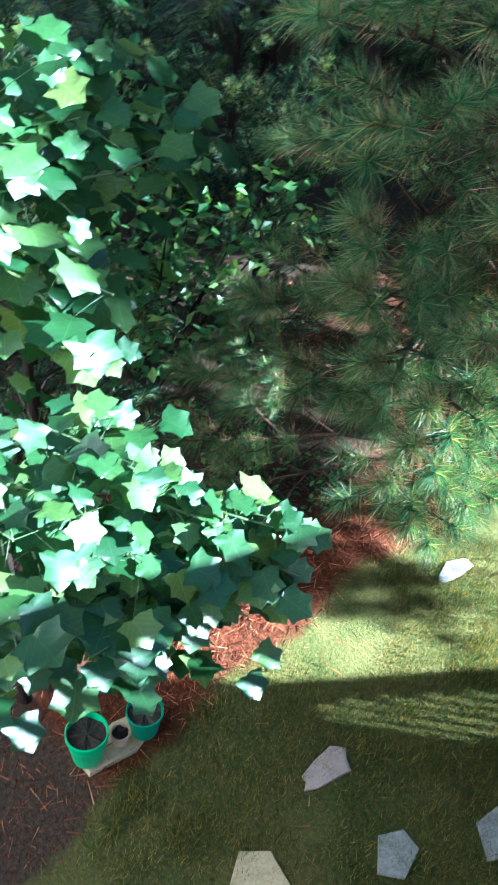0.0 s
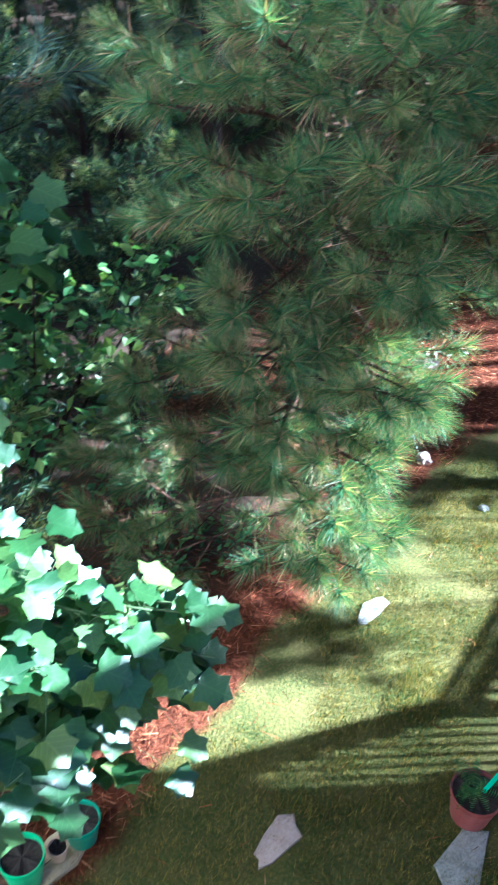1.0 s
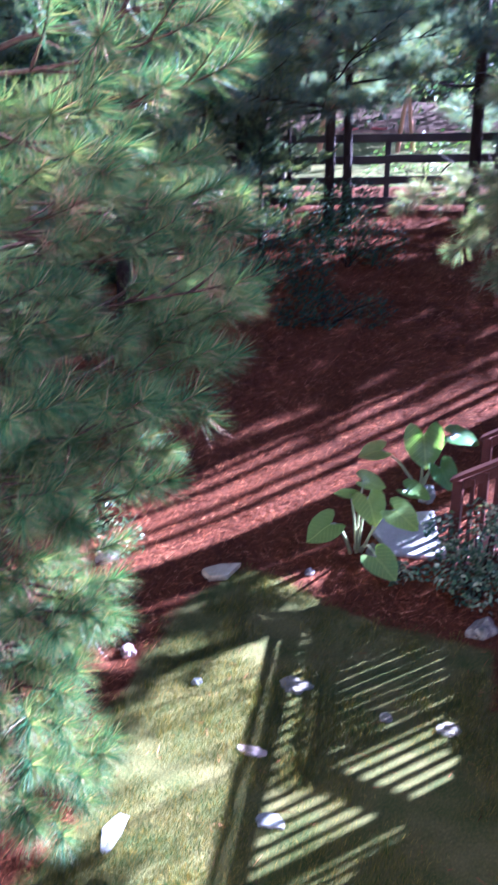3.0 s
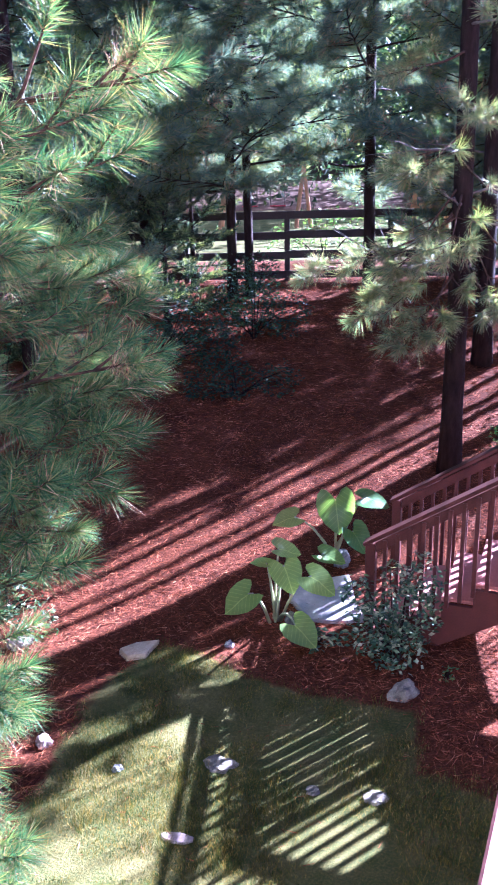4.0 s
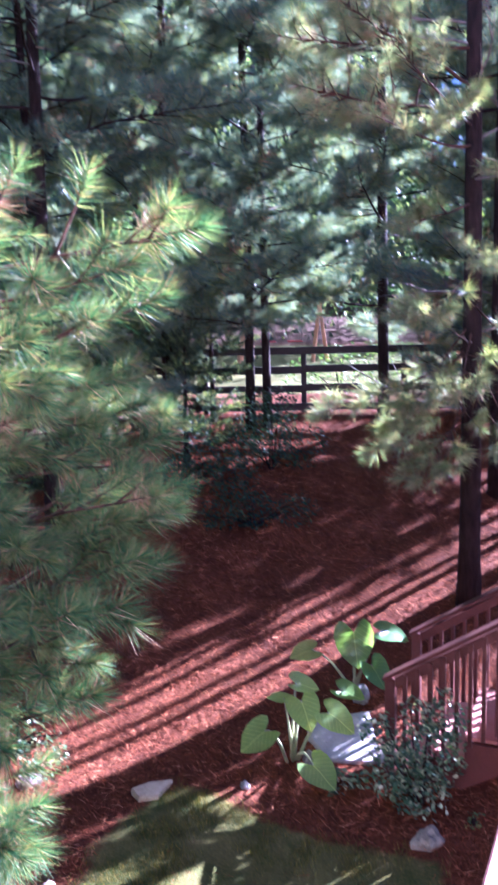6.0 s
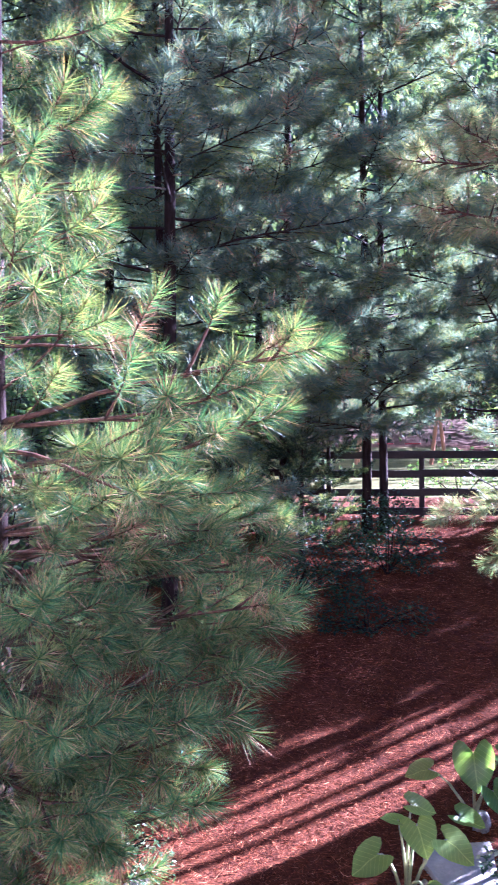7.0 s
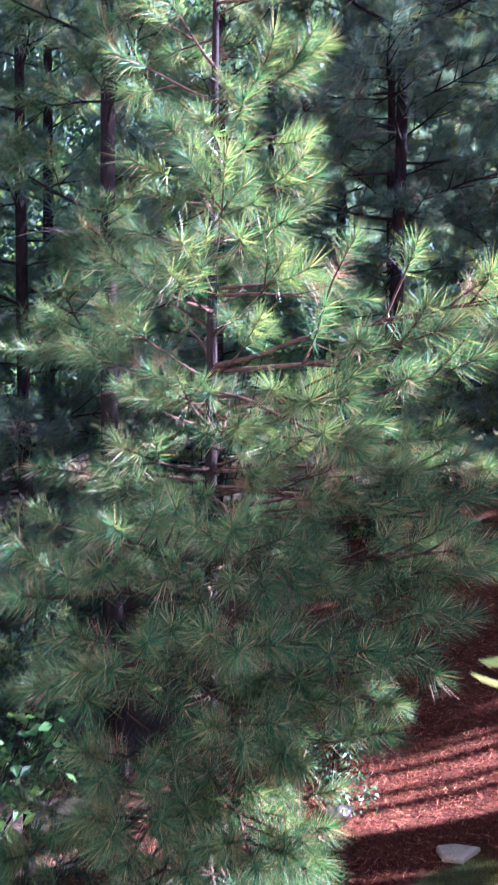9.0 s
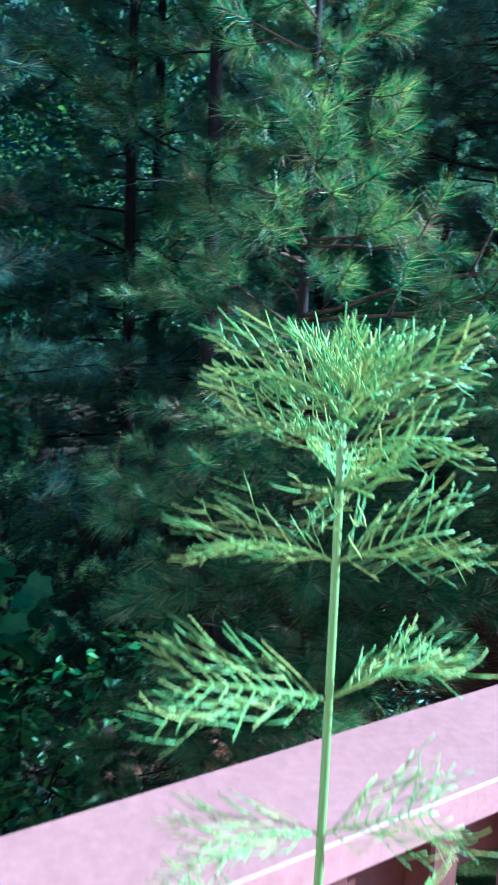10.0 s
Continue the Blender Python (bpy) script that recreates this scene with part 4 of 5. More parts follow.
WOODS = "woods round the yard"
SCREEN = "pine with thin dark trunk in the woods by the fence"
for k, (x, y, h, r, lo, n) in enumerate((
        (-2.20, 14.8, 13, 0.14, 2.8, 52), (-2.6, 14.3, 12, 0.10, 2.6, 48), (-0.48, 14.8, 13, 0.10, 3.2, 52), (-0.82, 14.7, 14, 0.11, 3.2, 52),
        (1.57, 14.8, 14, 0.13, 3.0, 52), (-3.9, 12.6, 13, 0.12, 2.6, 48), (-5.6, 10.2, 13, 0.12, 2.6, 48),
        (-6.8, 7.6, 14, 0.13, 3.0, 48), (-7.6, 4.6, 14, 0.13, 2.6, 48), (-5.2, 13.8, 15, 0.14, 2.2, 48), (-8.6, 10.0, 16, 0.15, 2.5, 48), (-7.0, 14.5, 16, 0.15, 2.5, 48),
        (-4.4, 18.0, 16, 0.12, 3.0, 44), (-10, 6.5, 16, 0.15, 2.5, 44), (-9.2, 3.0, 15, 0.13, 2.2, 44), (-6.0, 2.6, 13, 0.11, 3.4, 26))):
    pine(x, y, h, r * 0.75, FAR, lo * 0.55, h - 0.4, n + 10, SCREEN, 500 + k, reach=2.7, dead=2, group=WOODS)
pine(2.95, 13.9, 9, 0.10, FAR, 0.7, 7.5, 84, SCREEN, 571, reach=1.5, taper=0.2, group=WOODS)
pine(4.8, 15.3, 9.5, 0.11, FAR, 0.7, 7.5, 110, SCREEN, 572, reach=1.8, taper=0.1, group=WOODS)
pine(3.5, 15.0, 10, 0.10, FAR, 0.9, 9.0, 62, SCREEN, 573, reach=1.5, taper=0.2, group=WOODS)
# Pines out of view, added to throw shade on the bank and lawn.
SHADE = "unseen tall pine added beyond the stairs to cast shade"
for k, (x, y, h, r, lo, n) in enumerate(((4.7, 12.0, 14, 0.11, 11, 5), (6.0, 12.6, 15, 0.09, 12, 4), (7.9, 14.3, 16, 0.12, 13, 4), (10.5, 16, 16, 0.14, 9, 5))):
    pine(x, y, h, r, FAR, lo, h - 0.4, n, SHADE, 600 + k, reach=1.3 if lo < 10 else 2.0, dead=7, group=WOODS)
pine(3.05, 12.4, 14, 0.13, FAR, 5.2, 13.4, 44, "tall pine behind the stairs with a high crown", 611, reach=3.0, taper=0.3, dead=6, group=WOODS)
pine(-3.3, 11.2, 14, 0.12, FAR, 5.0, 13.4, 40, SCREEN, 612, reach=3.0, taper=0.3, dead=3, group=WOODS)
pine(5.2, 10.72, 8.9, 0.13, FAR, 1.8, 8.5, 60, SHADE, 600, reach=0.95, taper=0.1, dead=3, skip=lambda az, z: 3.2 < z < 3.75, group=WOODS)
# Slim stems out of view, set where their shadows streak the bank.
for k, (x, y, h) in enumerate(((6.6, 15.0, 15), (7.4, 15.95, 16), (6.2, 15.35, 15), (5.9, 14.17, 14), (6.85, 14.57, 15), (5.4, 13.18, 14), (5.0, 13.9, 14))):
    pine(x, y, h, 0.055, FAR, h - 2, h - 0.4, 3, "unseen slim bare-stemmed pine added beyond the stairs to cast shadow streaks", 640 + k, reach=1.2, dead=9, group=WOODS)
for k, (x, y, h) in enumerate(((-2.9, 13.2, 3.2), (-3.4, 14.4, 4.0), (-4.6, 11.6, 3.4), (-1.5, 15.0, 2.6), (-6.3, 8.8, 3.6), (-5.4, 5.6, 2.6), (-1.75, 13.4, 2.3), (-2.2, 14.0, 3.0), (-3.2, 12.0, 2.6), (-3.6, 4.2, 2.2), (-4.3, 2.6, 2.8), (-3.5, 2.2, 2.0), (-4.2, 3.6, 3.0))):
    pine(x, y, h, 0.05, CED, 0.25, h - 0.2, 26, "dark bushy cedar in the shade under the pines", 700 + k, reach=1.1, name="cedar_tree", group=WOODS, el=(0, 40))


# ---- leaves of broad-leaved plants ----
def leaf_mesh(name, outline, material, fold=0.18, cup=0.15, stalk=0.0):
    """A leaf in the XY plane, stalk end at the origin, tip along +X; outline gives the upper half."""
    ring = [(x, y) for x, y in outline] + [(x, -y) for x, y in reversed(outline) if y > 1e-4]
    n = len(ring)
    xs = [p[0] for p in outline]
    lo, hi = min(xs), max(xs)
    mid = [(lo + (hi - lo) * t, 0.0) for t in (0.25, 0.5, 0.75)]

    def z(x, y):
        return fold * abs(y) - cup * (x - 0.3) ** 2 + 0.03 * math.sin(9 * x + 7 * y)
    vs = [(x, y, z(x, y)) for x, y in ring] + [(x, y, z(x, y) - 0.01) for x, y in mid]
    fs = []
    for i in range(n):
        j = (i + 1) % n
        mx = (ring[i][0] + ring[j][0]) / 2
        c = n + min(range(3), key=lambda k: abs(mid[k][0] - mx))
        fs.append((i, j, c))
    cs = [n + min(range(3), key=lambda k: abs(mid[k][0] - (ring[i][0] + ring[(i + 1) % n][0]) / 2)) for i in range(n)]
    for i in range(n):
        a, b2 = cs[i - 1], cs[i]
        if a != b2:
            fs.append((i, b2, a))
    return Build().add(vs, fs).mesh(name, material, smooth=True)


TULIP = [(0.0, 0.0), (-0.06, 0.10), (-0.07, 0.24), (-0.01, 0.38), (0.02, 0.55), (0.14, 0.49), (0.27, 0.42), (0.38, 0.42), (0.50, 0.46), (0.66, 0.52), (0.68, 0.40), (0.72, 0.28), (0.82, 0.17), (0.97, 0.0)]
TULIPS = [leaf_mesh("leaf", [(x * 1.0, y * (0.95 + 0.1 * k)) for x, y in TULIP], POPLAR, 0.04 + 0.05 * k, 0.10 + 0.10 * k) for k in range(4)]


STALK = Build().tube([(0, 0, 0), (0.5, 0, 0.006), (1, 0, 0)], [0.0009, 0.0011, 0.0015], 4, cap=False).mesh("leaf_stalk", POPLAR_STEM)


def leaf_pose(p, face, along, size):
    """Where a leaf sits: its face looks along face and its tip points along along."""
    zf = Vector(face).normalized()
    xf = Vector(along) - zf * Vector(along).dot(zf)
    xf = xf.normalized() if xf.length > 1e-4 else zf.orthogonal().normalized()
    yf = zf.cross(xf)
    m = Matrix((xf, yf, zf)).transposed().to_4x4()
    return Matrix.Translation(p) @ m @ Matrix.Scale(size, 4)


def poplar(x, y, sprays, label, seed, leaf=1.0, bare=0.35):
    """A tulip poplar sapling; sprays are (tip, leaves on it, spread)."""
    rng = random.Random(seed)
    tree = thing("tulip_poplar", pose(x, y, 0), label, "tree", "tulip poplar saplings")
    high = max(t[2] for t, _, _ in sprays) + 0.3
    me, pts = trunk_mesh(rng, high, 0.03, material=BARK)
    part("trunk", me, tree)
    sunward = Vector((math.sin(SUN_AZ), math.cos(SUN_AZ), 0.5))
    for tip, n, spread in sprays:
        tip = Vector(tip) - Vector((x, y, 0))
        root = trunk_point(pts, max(0.3, tip.z - 0.35 - 0.25 * (tip.xy.length)))
        mid = root.lerp(tip, 0.5) + Vector((0, 0, 0.10))
        path = [root, root.lerp(mid, 0.5) + Vector((0, 0, 0.03)), mid, mid.lerp(tip, 0.5) + Vector((0, 0, 0.02)), tip]
        limb = part("limb", Build().tube(path, [0.013, 0.010, 0.008, 0.006, 0.003], 5).mesh("limb", POPLAR_STEM, smooth=True), tree)
        for i in range(int(n * 2.1)):
            s = min(0.999, bare + (1 - bare) * (i + rng.random()) / (n * 2.05))
            k = min(3, int(s * 4))
            c = path[k].lerp(path[k + 1], s * 4 - k)
            off = Vector((rng.gauss(0, 1), rng.gauss(0, 1), rng.gauss(0, 0.75))) * spread * 0.5
            q = c + off
            out = Vector((off.x, off.y, 0)) + (tip - root) * 0.3
            face = Vector((0.42, 0.05, 1.0)) + Vector((rng.gauss(0, 0.33), rng.gauss(0, 0.33), 0))
            along = out.normalized() * 0.8 + Vector((rng.gauss(0, 0.3), rng.gauss(0, 0.3), -0.75))
            size = leaf * rng.uniform(0.085, 0.155)
            m = leaf_pose(q, face, along, size)
            lf = part("leaf", rng.choice(TULIPS), tree, m=m)
            back = m.inverted() @ c
            part("leaf_stalk", STALK, lf, m=Matrix.Translation((0, 0, 0)) @ back.to_track_quat("X", "Z").to_matrix().to_4x4() @ Matrix.Diagonal((back.length, 1 / size, 1 / size, 1)))
    return tree


# ---- tulip poplars ----
UPPER = [((-2.25, 2.41, 2.76), 9, 0.16), ((-2.47, 2.07, 3.04), 10, 0.20), ((-2.50, 1.77, 3.05), 10, 0.22), ((-2.31, 2.21, 2.93), 9, 0.18), ((-2.36, 1.53, 2.79), 10, 0.22), ((-2.31, 1.92, 2.69), 9, 0.20), ((-2.22, 1.38, 2.60), 9, 0.20), ((-2.13, 1.70, 2.57), 7, 0.18), ((-1.88, 1.58, 2.50), 8, 0.18), ((-1.76, 1.42, 2.39), 6, 0.13), ((-1.98, 1.40, 2.46), 7, 0.16), ((-2.49, 1.54, 2.96), 9, 0.20), ((-2.39, 1.83, 2.88), 8, 0.20)]
LOWER = [((-1.45, 1.18, 2.33), 12, 0.17), ((-1.36, 1.25, 2.28), 9, 0.15), ((-1.14, 1.36, 2.16), 11, 0.13), ((-0.98, 1.52, 2.15), 7, 0.1), ((-0.87, 1.41, 2.03), 9, 0.12), ((-0.9, 1.31, 1.99), 9, 0.13), ((-1.33, 1.07, 2.2), 13, 0.17), ((-1.39, 0.86, 2.21), 13, 0.21), ((-1.26, 0.88, 2.11), 13, 0.21), ((-1.16, 1.12, 2.12), 13, 0.17), ((-1.04, 1.25, 2.07), 12, 0.15), ((-1.01, 1.1, 1.97), 15, 0.15), ((-0.93, 1.2, 1.93), 12, 0.12), ((-1.09, 0.9, 1.97), 12, 0.14), ((-1.17, 0.72, 2.05), 12, 0.19), ((-1.08, 0.57, 1.99), 9, 0.17), ((-1.96, 1.13, 1.84), 9, 0.21), ((-1.0, 0.97, 1.96), 13, 0.12), ((-2.07, 1.38, 1.87), 8, 0.19), ((-1.06, 1.44, 2.18), 9, 0.09), ((-0.94, 1.56, 2.17), 8, 0.07), ((-1.02, 1.36, 2.12), 7, 0.09), ((-0.86, 1.48, 2.08), 7, 0.08)]
poplar(-2.75, 1.75, UPPER, "tulip poplar sapling with broad lobed leaves above the pots", 21)
poplar(-2.25, 1.25, LOWER, "bushy tulip poplar sapling with sunlit lobed leaves over the lawn edge", 22, 0.80, 0.66)


# ---- elephant ears ----
HEART = [(0.0, 0.0), (-0.10, 0.10), (-0.22, 0.16), (-0.27, 0.27), (-0.16, 0.38), (0.05, 0.43), (0.28, 0.40), (0.50, 0.29), (0.68, 0.13), (0.78, 0.0)]
EARS = [leaf_mesh("leaf", HEART, EAR, f, c) for f, c in ((0.16, 0.25), (0.28, 0.1), (0.08, 0.45))]


def elephant_ears(x, y, leaves, label, seed):
    """leaves: the blade's middle, its length, the way its tip points and the way its face looks."""
    rng = random.Random(seed)
    z = ground_z(x, y)
    plant = thing("elephant_ear", pose(x, y, z), label, "plant", "elephant ears by the stairs")
    for mid, size, along, face in leaves:
        along, face = Vector(along).normalized(), Vector(face).normalized()
        along = (along - face * along.dot(face)).normalized()
        p = Vector(mid) - Vector((x, y, z)) - along * 0.25 * size
        foot = Vector((rng.uniform(-0.05, 0.05), rng.uniform(-0.05, 0.05), -0.02))
        bend = foot.lerp(p, 0.55) + Vector((0, 0, 0.10))
        part("stalk", Build().tube([foot, foot.lerp(bend, 0.5) + Vector((0, 0, 0.03)), bend, bend.lerp(p, 0.6) + Vector((0, 0, 0.02)), p], [0.017, 0.015, 0.012, 0.009, 0.006], 6).mesh("stalk", EAR_STEM, smooth=True), plant, "pale yellow-green stalk")
        part("leaf", rng.choice(EARS), plant, m=leaf_pose(p, face, along, size))
    return plant


elephant_ears(0.06, 7.28, [
    ((0.18, 7.10, 0.68), 0.36, (0.25, -0.3, -0.8), (0.1, -0.75, 0.6)),
    ((0.47, 7.03, 0.64), 0.36, (0.8, -0.3, -0.45), (0.3, -0.6, 0.75)),
    ((-0.24, 6.90, 0.52), 0.36, (-0.75, -0.3, -0.55), (-0.25, -0.65, 0.7)),
    ((0.31, 6.83, 0.24), 0.36, (0.6, -0.5, -0.4), (0.1, -0.6, 0.8)),
    ((0.17, 7.20, 0.87), 0.28, (0.85, 0.1, -0.35), (0.3, -0.35, 0.9)),
    ((-0.06, 7.15, 0.77), 0.20, (-0.95, 0.1, 0.0), (0.0, -0.12, 1.0))],
    "elephant ear plant with broad green heart-shaped leaves", 5)
elephant_ears(0.66, 8.25, [
    ((0.68, 8.02, 0.93), 0.46, (0.12, -0.25, -1.0), (-0.1, -0.9, 0.35)),
    ((0.18, 7.95, 0.87), 0.31, (-0.9, -0.2, -0.35), (-0.1, -0.45, 0.9)),
    ((1.05, 8.15, 1.0), 0.36, (0.95, -0.1, -0.3), (0.25, -0.35, 0.95)),
    ((0.88, 7.85, 0.70), 0.34, (0.5, -0.3, -0.85), (0.35, -0.75, 0.55)),
    ((0.60, 7.75, 0.54), 0.32, (0.85, -0.3, -0.35), (0.1, -0.3, 1.0))],
    "tall elephant ear plant with sunlit leaves on pale stalks", 6)


# ---- shrubs and undergrowth ----
def oval_leaves(rng, centres, size, aspect=0.5):
    """Small two-sided folded leaves as loose triangle pairs, one island each."""
    vs, fs = [], []
    for c in centres:
        face = Vector((rng.gauss(0, 0.7), rng.gauss(0, 0.7), 1)).normalized()
        m = leaf_pose(Vector(c), face, (rng.gauss(0, 1), rng.gauss(0, 1), rng.gauss(-0.2, 0.4)), size * rng.uniform(0.7, 1.25))
        k = len(vs)
        vs += [tuple(m @ Vector(p)) for p in ((0, 0, 0), (0.5, aspect / 2, 0.06), (1, 0, -0.05), (0.5, -aspect / 2, 0.06))]
        fs += [(k, k + 1, k + 2), (k, k + 2, k + 3)]
    b = Build()
    b.v, b.f, b.m = vs, fs, [0] * len(fs)
    return b


def bush(name, x, y, blobs, n, size, material, label, seed, category="shrub", stems=9, group="", aspect=0.5):
    rng = random.Random(seed)
    z = ground_z(x, y)
    ob = thing(name, pose(x, y, z), label, category, group)
    for i in range(stems):
        b = Build()
        bx, by, bz, br = blobs[i % len(blobs)]
        tip = Vector((bx + rng.uniform(-0.6, 0.6) * br, by + rng.uniform(-0.6, 0.6) * br, bz + rng.uniform(-0.2, 0.8) * br))
        b.tube([(rng.uniform(-0.05, 0.05), rng.uniform(-0.05, 0.05), -0.03), tip * 0.5 + Vector((0, 0, 0.05)), tip], [0.012, 0.008, 0.004], 4)
        part("stem", b.mesh("stem", BARK), ob)
    pts = []
    tot = sum(r ** 2 for *_, r in blobs)
    for bx, by, bz, br in blobs:
        for _ in range(int(n * br * br / tot)):
            d = Vector((rng.gauss(0, 1), rng.gauss(0, 1), rng.gauss(0, 1))).normalized() * br * (0.55 + 0.5 * rng.random()) * (1 + 0.25 * noise.noise(Vector((bx + rng.random(), by, bz)) * 3))
            pts.append((bx + d.x, by + d.y, max(0.02, bz + d.z)))
    part("foliage", oval_leaves(rng, pts, size, aspect).mesh("foliage", material), ob)
    return ob


bush("variegated_shrub", 1.12, 6.72, [(-0.18, 0.0, 0.33, 0.27), (0.12, 0.05, 0.42, 0.30), (-0.32, 0.05, 0.62, 0.17), (0.02, 0.05, 0.80, 0.14), (0.24, 0.10, 0.72, 0.18), (0.0, -0.05, 0.2, 0.28), (0.22, 0.1, 0.95, 0.08)], 1700, 0.052, SHRUB, "rounded shrub with cream-edged leaves at the stair foot", 41, aspect=0.62)
bush("ground_plant", 1.55, 6.45, [(0, 0, 0.05, 0.07)], 40, 0.05, BROADLEAF, "small green seedling in the mulch", 42, "plant", 3)
bush("ground_plant", 0.45, 6.95, [(0, 0, 0.05, 0.12), (0.15, 0.03, 0.05, 0.08)], 70, 0.08, SHRUB, "low pale-leaved plant beside the slab", 43, "plant", 3)
UNDER = "undergrowth on the bank"
# These two shrubs take the dark CEDAR colour to paint in shade.
bush("understory_shrub", -0.35, 13.2, [(0, 0, 0.5, 0.5), (0.5, 0.1, 0.35, 0.4), (-0.5, 0.2, 0.3, 0.35), (0.1, 0, 1.0, 0.35), (-0.2, 0.1, 0.7, 0.45)], 2000, 0.075, CEDAR, "sparse brush on the bank, its leaf colour darkened for shade", 44, group=UNDER)
bush("understory_shrub", -0.55, 11.5, [(0, 0, 0.22, 0.35), (0.6, 0.1, 0.18, 0.3), (-0.5, 0, 0.15, 0.3)], 1000, 0.065, CEDAR, "low brush in the mulch, its leaf colour darkened for shade", 45, group=UNDER)
bush("understory_shrub", -1.7, 12.3, [(0, 0, 0.3, 0.4), (0.3, 0.2, 0.6, 0.35), (0.8, -0.2, 0.35, 0.4)], 2000, 0.065, CEDAR, "low dark evergreen bush on the bank", 46, group=UNDER)
bush("understory_shrub", 2.9, 10.1, [(0, 0, 0.2, 0.25), (0.3, 0.1, 0.3, 0.3)], 420, 0.06, BROADLEAF, "low green bush behind the stairs", 47, group=UNDER)
bush("understory_shrub", 0.9, 16.6, [(0, 0, 0.5, 0.5), (0.9, 0.1, 0.6, 0.55), (1.8, 0, 0.45, 0.5), (-0.8, 0.1, 0.3, 0.4)], 1500, 0.07, BROADLEAF, "sunlit yellow-green bushes behind the fence", 48, group=UNDER)
bush("understory_shrub", 5.2, 11.6, [(0, 0, 0.8, 0.7), (0.8, 0.2, 1.2, 0.8), (-0.8, 0.3, 0.7, 0.6), (0, 0.2, 1.8, 0.6)], 1800, 0.07, BROADLEAF, "leafy thicket beyond the stairs", 49, group=UNDER)
bush("understory_shrub", -2.55, 3.1, [(0, 0, 0.25, 0.3), (-0.4, 0.3, 0.3, 0.35), (0.25, 0.5, 0.2, 0.25)], 600, 0.06, BROADLEAF, "low ivy-like growth under the pine", 50, group=UNDER)
bush("understory_shrub", -2.6, 7.4, [(0, 0, 0.2, 0.3), (0.4, -0.4, 0.15, 0.25)], 380, 0.055, SHRUB, "low pale-leaved growth in the mulch", 51, group=UNDER)
LEAFTREE = "broad-leaved saplings in the woods"
for k, (x, y, h, w) in enumerate(((-3.7, 10.5, 4.6, 1.0), (-6.2, 4.2, 4.3, 1.0), (-5.0, 8.6, 5.2, 1.1), (-7.4, 6.0, 6.5, 1.4), (-2.4, 17.6, 4.6, 1.4), (3.6, 15.8, 4.5, 1.3), (-3.9, 3.4, 2.6, 0.9))):
    rr = random.Random(800 + k)
    blobs = [(rr.uniform(-w, w), rr.uniform(-w, w), h * rr.uniform(0.35, 1.0), w * rr.uniform(0.35, 0.6)) for _ in range(9)]
    bush("broadleaf_tree", x, y, blobs, 1500, 0.10, BROADLEAF, "slim broad-leaved tree with yellow-green leaves in the woods", 60 + k, "tree", 12, LEAFTREE, 0.6)


# Crown of an unseen tree, added to shade the young pine's lower boughs.
_r = random.Random(31)
_blobs = []
for _k in range(44):
    _high = _k % 5 > 1
    _q, _p, _z = _r.uniform(0.3, 1.65) if _high else _r.uniform(-0.6, 1.25), _r.uniform(-0.4, 0.4), _r.uniform(6.1, 7.0) if _high else _r.uniform(4.0, 5.5)
    _z += 0.3 if _high and _q > 0.8 else 0
    _blobs.append((0.629 * _q + 0.777 * _p, -0.777 * _q + 0.629 * _p, _z, _r.uniform(0.20, 0.35)))
bush("broadleaf_tree", 4.6, 9.25, _blobs, 9000, 0.13, BROADLEAF, "unseen leafy tree added beyond the stairs to shade the young pine", 91, "tree", 16, LEAFTREE, 0.7)


def far_woods():
    """The wall of woods far behind everything, as loose leaf-sized masses."""
    rng = np.random.default_rng(9)
    tris = []
    for k in range(2200):
        a = rng.uniform(-2.0, 0.42)
        far = a > -0.42
        d = rng.uniform(33, 46) if far else rng.uniform(15, 30)
        c = np.array((math.sin(a) * d, math.cos(a) * d, 0))
        c[2] = ground_z(c[0], c[1]) + ((32 if a < 0.12 else 13) * rng.random() if far else 16 * rng.random() ** 1.1)
        n = 115
        r = 1.0 if far else 0.7
        off = rng.normal(0, r, (n, 3)) * np.array((1.2, 1.2, 0.8))
        v = rng.normal(0, 0.105 if far else 0.07, (n, 3, 3))
        tris.append(c + off[:, None, :] + v)
    tagged(new("far_woods", tri_mesh("far_woods", np.concatenate(tris), FARWOOD)), "dense hazy green woods in the distance", "woods", kind="stuff")


far_woods()


def backdrop():
    """The last dark line of trees against the sky."""
    b = Build()
    n, rows = 220, 5
    for j in range(rows + 1):
        for i in range(n + 1):
            a = -2.3 + 3.6 * i / n
            r = 52 + 1.5 * fbm(a * 6, j * 1.3, 2.0)
            top = (33 if a < 0.15 else 13) + 3.5 * fbm(a * 9, 0, 1.0) + 2.0 * fbm(a * 40, 1, 1.0)
            b.v.append((math.sin(a) * r, math.cos(a) * r, -1 + top * j / rows))
    b.f = [(j * (n + 1) + i, j * (n + 1) + i + 1, (j + 1) * (n + 1) + i + 1, (j + 1) * (n + 1) + i) for j in range(rows) for i in range(n)]
    b.m = [0] * len(b.f)
    m, nt, p = shader("hazed_distant_trees", 0.95, 0.1)
    f = noise_node(nt, 0.55, 8, rough=0.7)
    # Grey-green lightened so that the colour carries distance haze.
    nt.links.new(ramp(nt, f, (0.35, (0.03, 0.05, 0.04)), (0.55, (0.09, 0.13, 0.10)), (0.75, (0.17, 0.21, 0.15))), p.inputs["Base Color"])
    bump(nt, p, f, 1.0, 0.6)
    tagged(new("backdrop", b.mesh("backdrop", m)), "distant dark wall of trees", "woods", kind="structure")


backdrop()


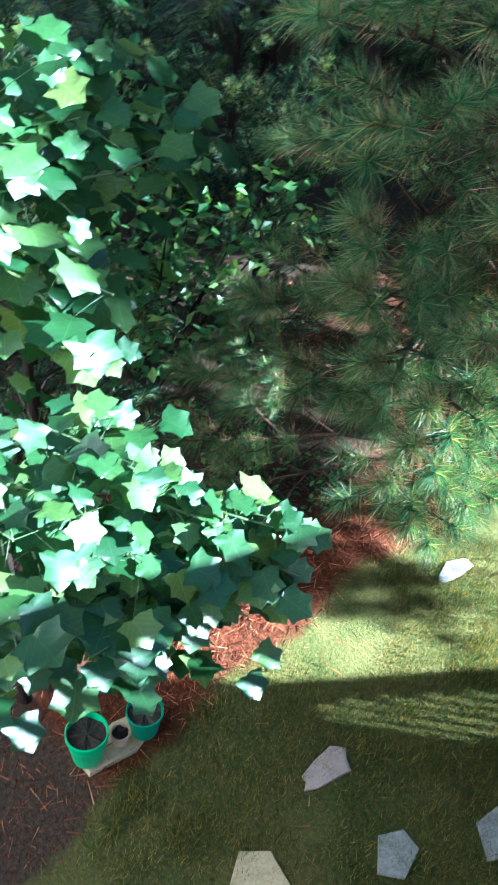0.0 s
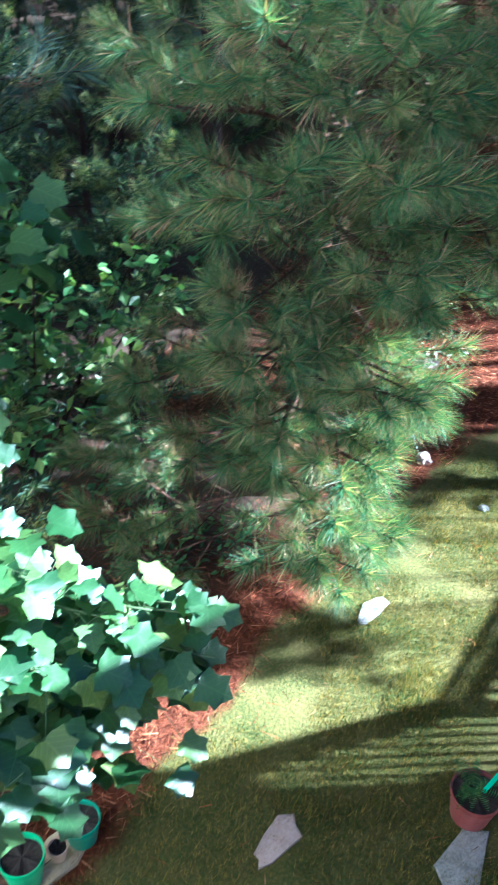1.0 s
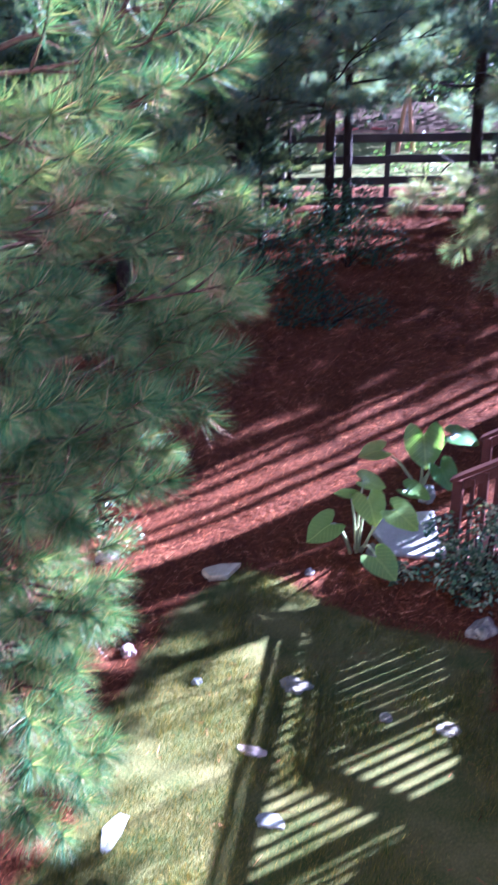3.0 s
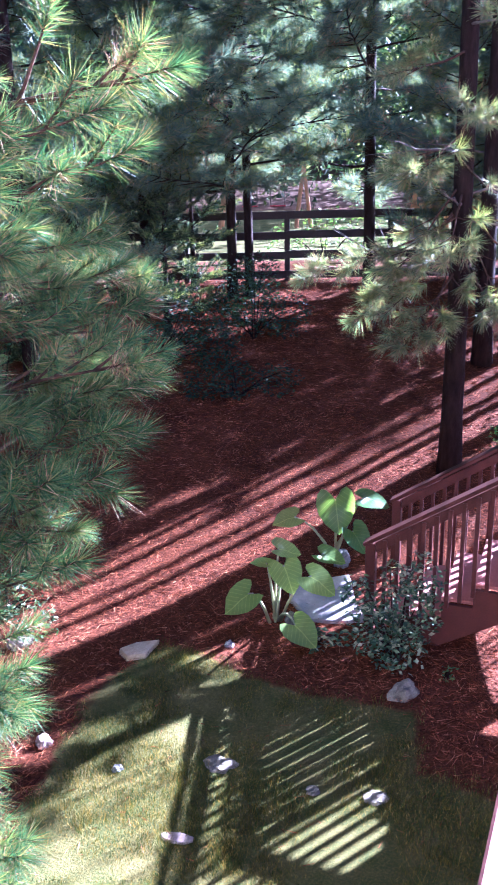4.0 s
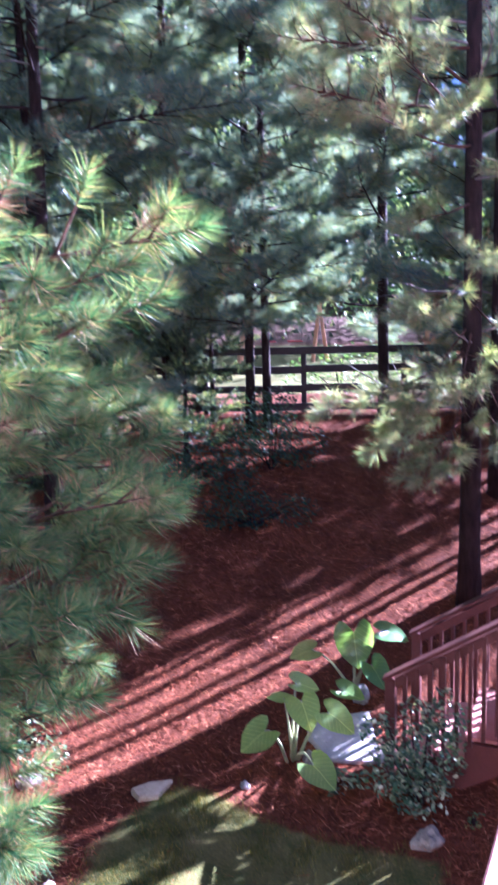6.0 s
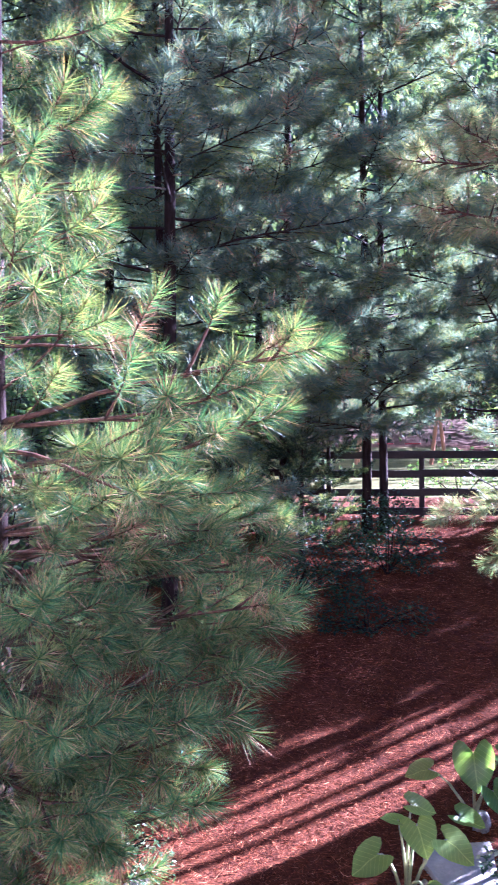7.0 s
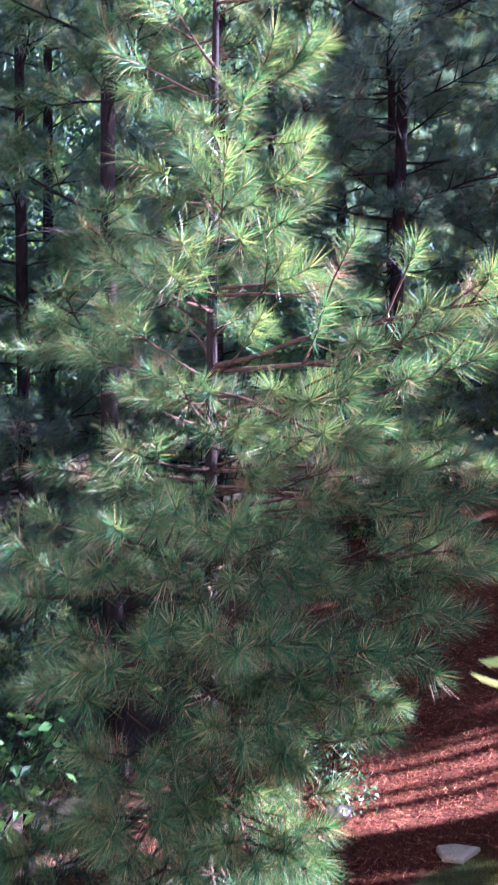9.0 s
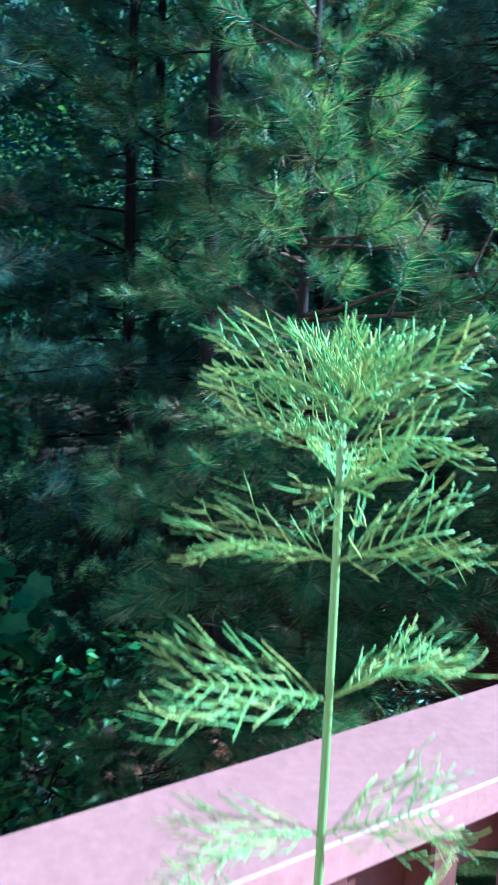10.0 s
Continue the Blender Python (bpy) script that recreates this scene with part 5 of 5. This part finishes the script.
# ---- neighbours' yard ----
def swing_set():
    x, y = 0.62, 25.0
    z = ground_z(x, y)
    ob = thing("swing_set", pose(x, y, z), "orange timber swing set on the neighbours' lawn", "swing set")
    for dx in (0.0, -2.2):
        for sx in (-0.22, 0.22):
            for sy in (-0.5, 0.5):
                part("leg", Build().tube([(dx + sx, sy, -0.05), (dx, 0, 1.7)], [0.055, 0.05], 6).mesh("leg", FRESHWOOD), ob)
    part("beam", Build().tube([(0.15, 0, 1.7), (-2.35, 0, 1.7)], [0.035, 0.035], 6).mesh("beam", REDWOOD), ob)
    for dx in (-0.55, -0.95, -1.35, -1.75):
        part("chain", Build().tube([(dx, 0, 1.7), (dx, 0, 0.6)], [0.012, 0.012], 4).mesh("chain", DEADWOOD), ob)
    for dx in (-0.75, -1.55):
        part("seat", Build().box((0.45, 0.16, 0.03), (dx, 0, 0.6), bevel=0.006).mesh("seat", FEEDRED), ob)


def play_frame():
    x, y = 3.3, 21.5
    ob = thing("timber_frame", pose(x, y, ground_z(x, y)), "reddish timber play frame behind the fence", "play frame")
    for dx in (0, 0.8):
        part("post", Build().box((0.1, 0.1, 2.2), (dx, 0, 1.05), bevel=0.006).mesh("post", FRESHWOOD), ob)
    for z in (0.7, 1.3, 1.9):
        part("board", Build().box((1.0, 0.03, 0.16), (0.4, -0.06, z), bevel=0.004).mesh("board", FRESHWOOD), ob)


swing_set()
play_frame()


# ---- hanging feeder ----
def feeder():
    p = Vector((1.95, 6.9, 5.27))
    ob = thing("bird_feeder", pose(*p), "red and clear plastic nectar feeder hanging from a pine branch", "bird feeder")
    part("base", Build().lathe([(0.0, -0.16), (0.05, -0.16), (0.072, -0.14), (0.075, -0.115), (0.05, -0.10), (0.035, -0.085)], 18).mesh("base", FEEDRED, smooth=True), ob, "red flared base")
    part("reservoir", Build().lathe([(0.034, -0.09), (0.032, -0.02), (0.038, 0.02), (0.03, 0.06), (0.03, 0.07)], 18).mesh("reservoir", FEEDPINK, smooth=True), ob, "cloudy pinkish reservoir")
    part("top", Build().lathe([(0.031, 0.065), (0.045, 0.075), (0.045, 0.10), (0.03, 0.12), (0.0, 0.125)], 18).mesh("top", FEEDCLEAR, smooth=True), ob, "cloudy white cap")
    part("wire", Build().tube([(0, 0, 0.12), (0.005, 0, 0.4), (0, 0, 0.85)], [0.002] * 3, 4).mesh("wire", DEADWOOD), ob)


feeder()


# ---- feathery plant on the deck ----
def frond(rng, ln, dense=11):
    """A frond along +X: a stalk that rises and levels out, set with forward-slanting threads in pairs, some of them forked."""
    b = Build()

    def thread(p, d, l, r, curl, n=4, rough=0.05):
        p, v = Vector(p), Vector(d).normalized()
        pts = [p.copy()]
        for _ in range(n):
            v = (v + Vector((0, 0, curl / n)) + Vector([rng.normal(0, rough) for _ in range(3)])).normalized()
            p = p + v * l / n
            pts.append(p.copy())
        b.tube(pts, [r * (1 - 0.35 * i / n) for i in range(n + 1)], 4)
        return pts, v

    spine, _ = thread((0, 0, 0), (1, 0, 0.5), ln, 0.0010, -0.65, dense, 0.03)
    for i in range(1, dense):
        s = i / dense
        ax = (spine[i + 1] - spine[i]).normalized()
        for sd in (-1, 1):
            l = ln * (0.30 + 0.30 * math.sin(math.pi * (0.15 + 0.7 * s))) * rng.uniform(0.8, 1.15)
            pts, v = thread(spine[i], ax * 0.6 + Vector((0, sd * rng.uniform(0.6, 0.95), rng.uniform(-0.12, 0.3))), l, 0.00042, rng.uniform(-0.3, 0.5), 4, 0.10)
            for k in (1, 2, 3):
                if rng.random() < 0.8:
                    thread(pts[k], ax * rng.uniform(0.7, 1.0) + Vector((0, sd * rng.uniform(-0.1, 0.35), rng.uniform(-0.1, 0.4))), l * rng.uniform(0.4, 0.65), 0.00042, rng.uniform(-0.4, 0.6), 3, 0.10)
    return b.mesh("frond", FEATHER, smooth=True)


def feathery_plant(x, y, top, nodes, label, seed, lean=(0, 0)):
    """nodes: height, compass bearing, size of frond and how steeply it leaves the stem."""
    rng = np.random.default_rng(seed)
    z = DECK_Z + 0.21
    ob = thing("feathery_plant", pose(x, y, z), label, "plant", "potted feathery plants")
    h = top - z
    pts = [(lean[0] * s * h + 0.002 * math.sin(9 * s), lean[1] * s * h, -0.03 + s * (h + 0.03)) for s in (i / 24 for i in range(25))]
    part("stem", Build().tube(pts, [0.0031 - 0.0013 * i / 24 for i in range(25)], 8).mesh("stem", FEATHER_STEM, smooth=True), ob, "straight pale green stem")
    kinds = [frond(np.random.default_rng(seed + 10 + k), ln) for k, ln in enumerate((0.031, 0.046, 0.055, 0.057))]
    for zz, az, k, el in nodes:
        p = trunk_point(pts, min(h - 0.003, zz - z))
        m = Matrix.Translation(p) @ Matrix.Rotation(radians(90 - az), 4, "Z") @ Matrix.Rotation(-radians(el), 4, "Y") @ Matrix.Rotation(radians(rng.uniform(-50, 50)), 4, "X") @ Matrix.Scale(rng.uniform(0.9, 1.1), 4)
        part("frond", kinds[k], ob, m=m)


plant_pot(0.508, 0.149, DECK_Z + 0.002, 0.15, 0.11, 0.25, CLAYPOT, "tan clay pot on the deck behind the rail")
_r = random.Random(77)
_f = []
for i, zz in enumerate((3.62, 3.72, 3.80, 3.87, 3.925, 3.985, 4.044, 4.074, 4.090, 4.101, 4.108)):
    side = 55 + _r.uniform(-14, 14) + (80 if i % 2 and i > 6 else 0)
    size = 1 if i < 3 else 2 if i < 8 else 1
    steep = 0 if i < 8 else 4 * (i - 7)
    for q in (0, 180):
        _f.append((zz, side + q + _r.uniform(-12, 12), size + (1 if size == 2 and q else 0), steep + _r.uniform(-8, 8)))
_f += [(4.111, 20 + 120 * k, 0, 40) for k in range(3)]
feathery_plant(0.508, 0.149, 4.115, _f, "tall thread-leaved plant in a pot by the rail", 81, lean=(0.006, 0.003))
_g = [(3.45 + 0.07 * i, 60 + 95 * i, 1, 10) for i in range(7)]
feathery_plant(0.66, 0.27, 3.93, _g, "short thread-leaved plant in a pot by the rail", 82, lean=(0.03, 0.02))
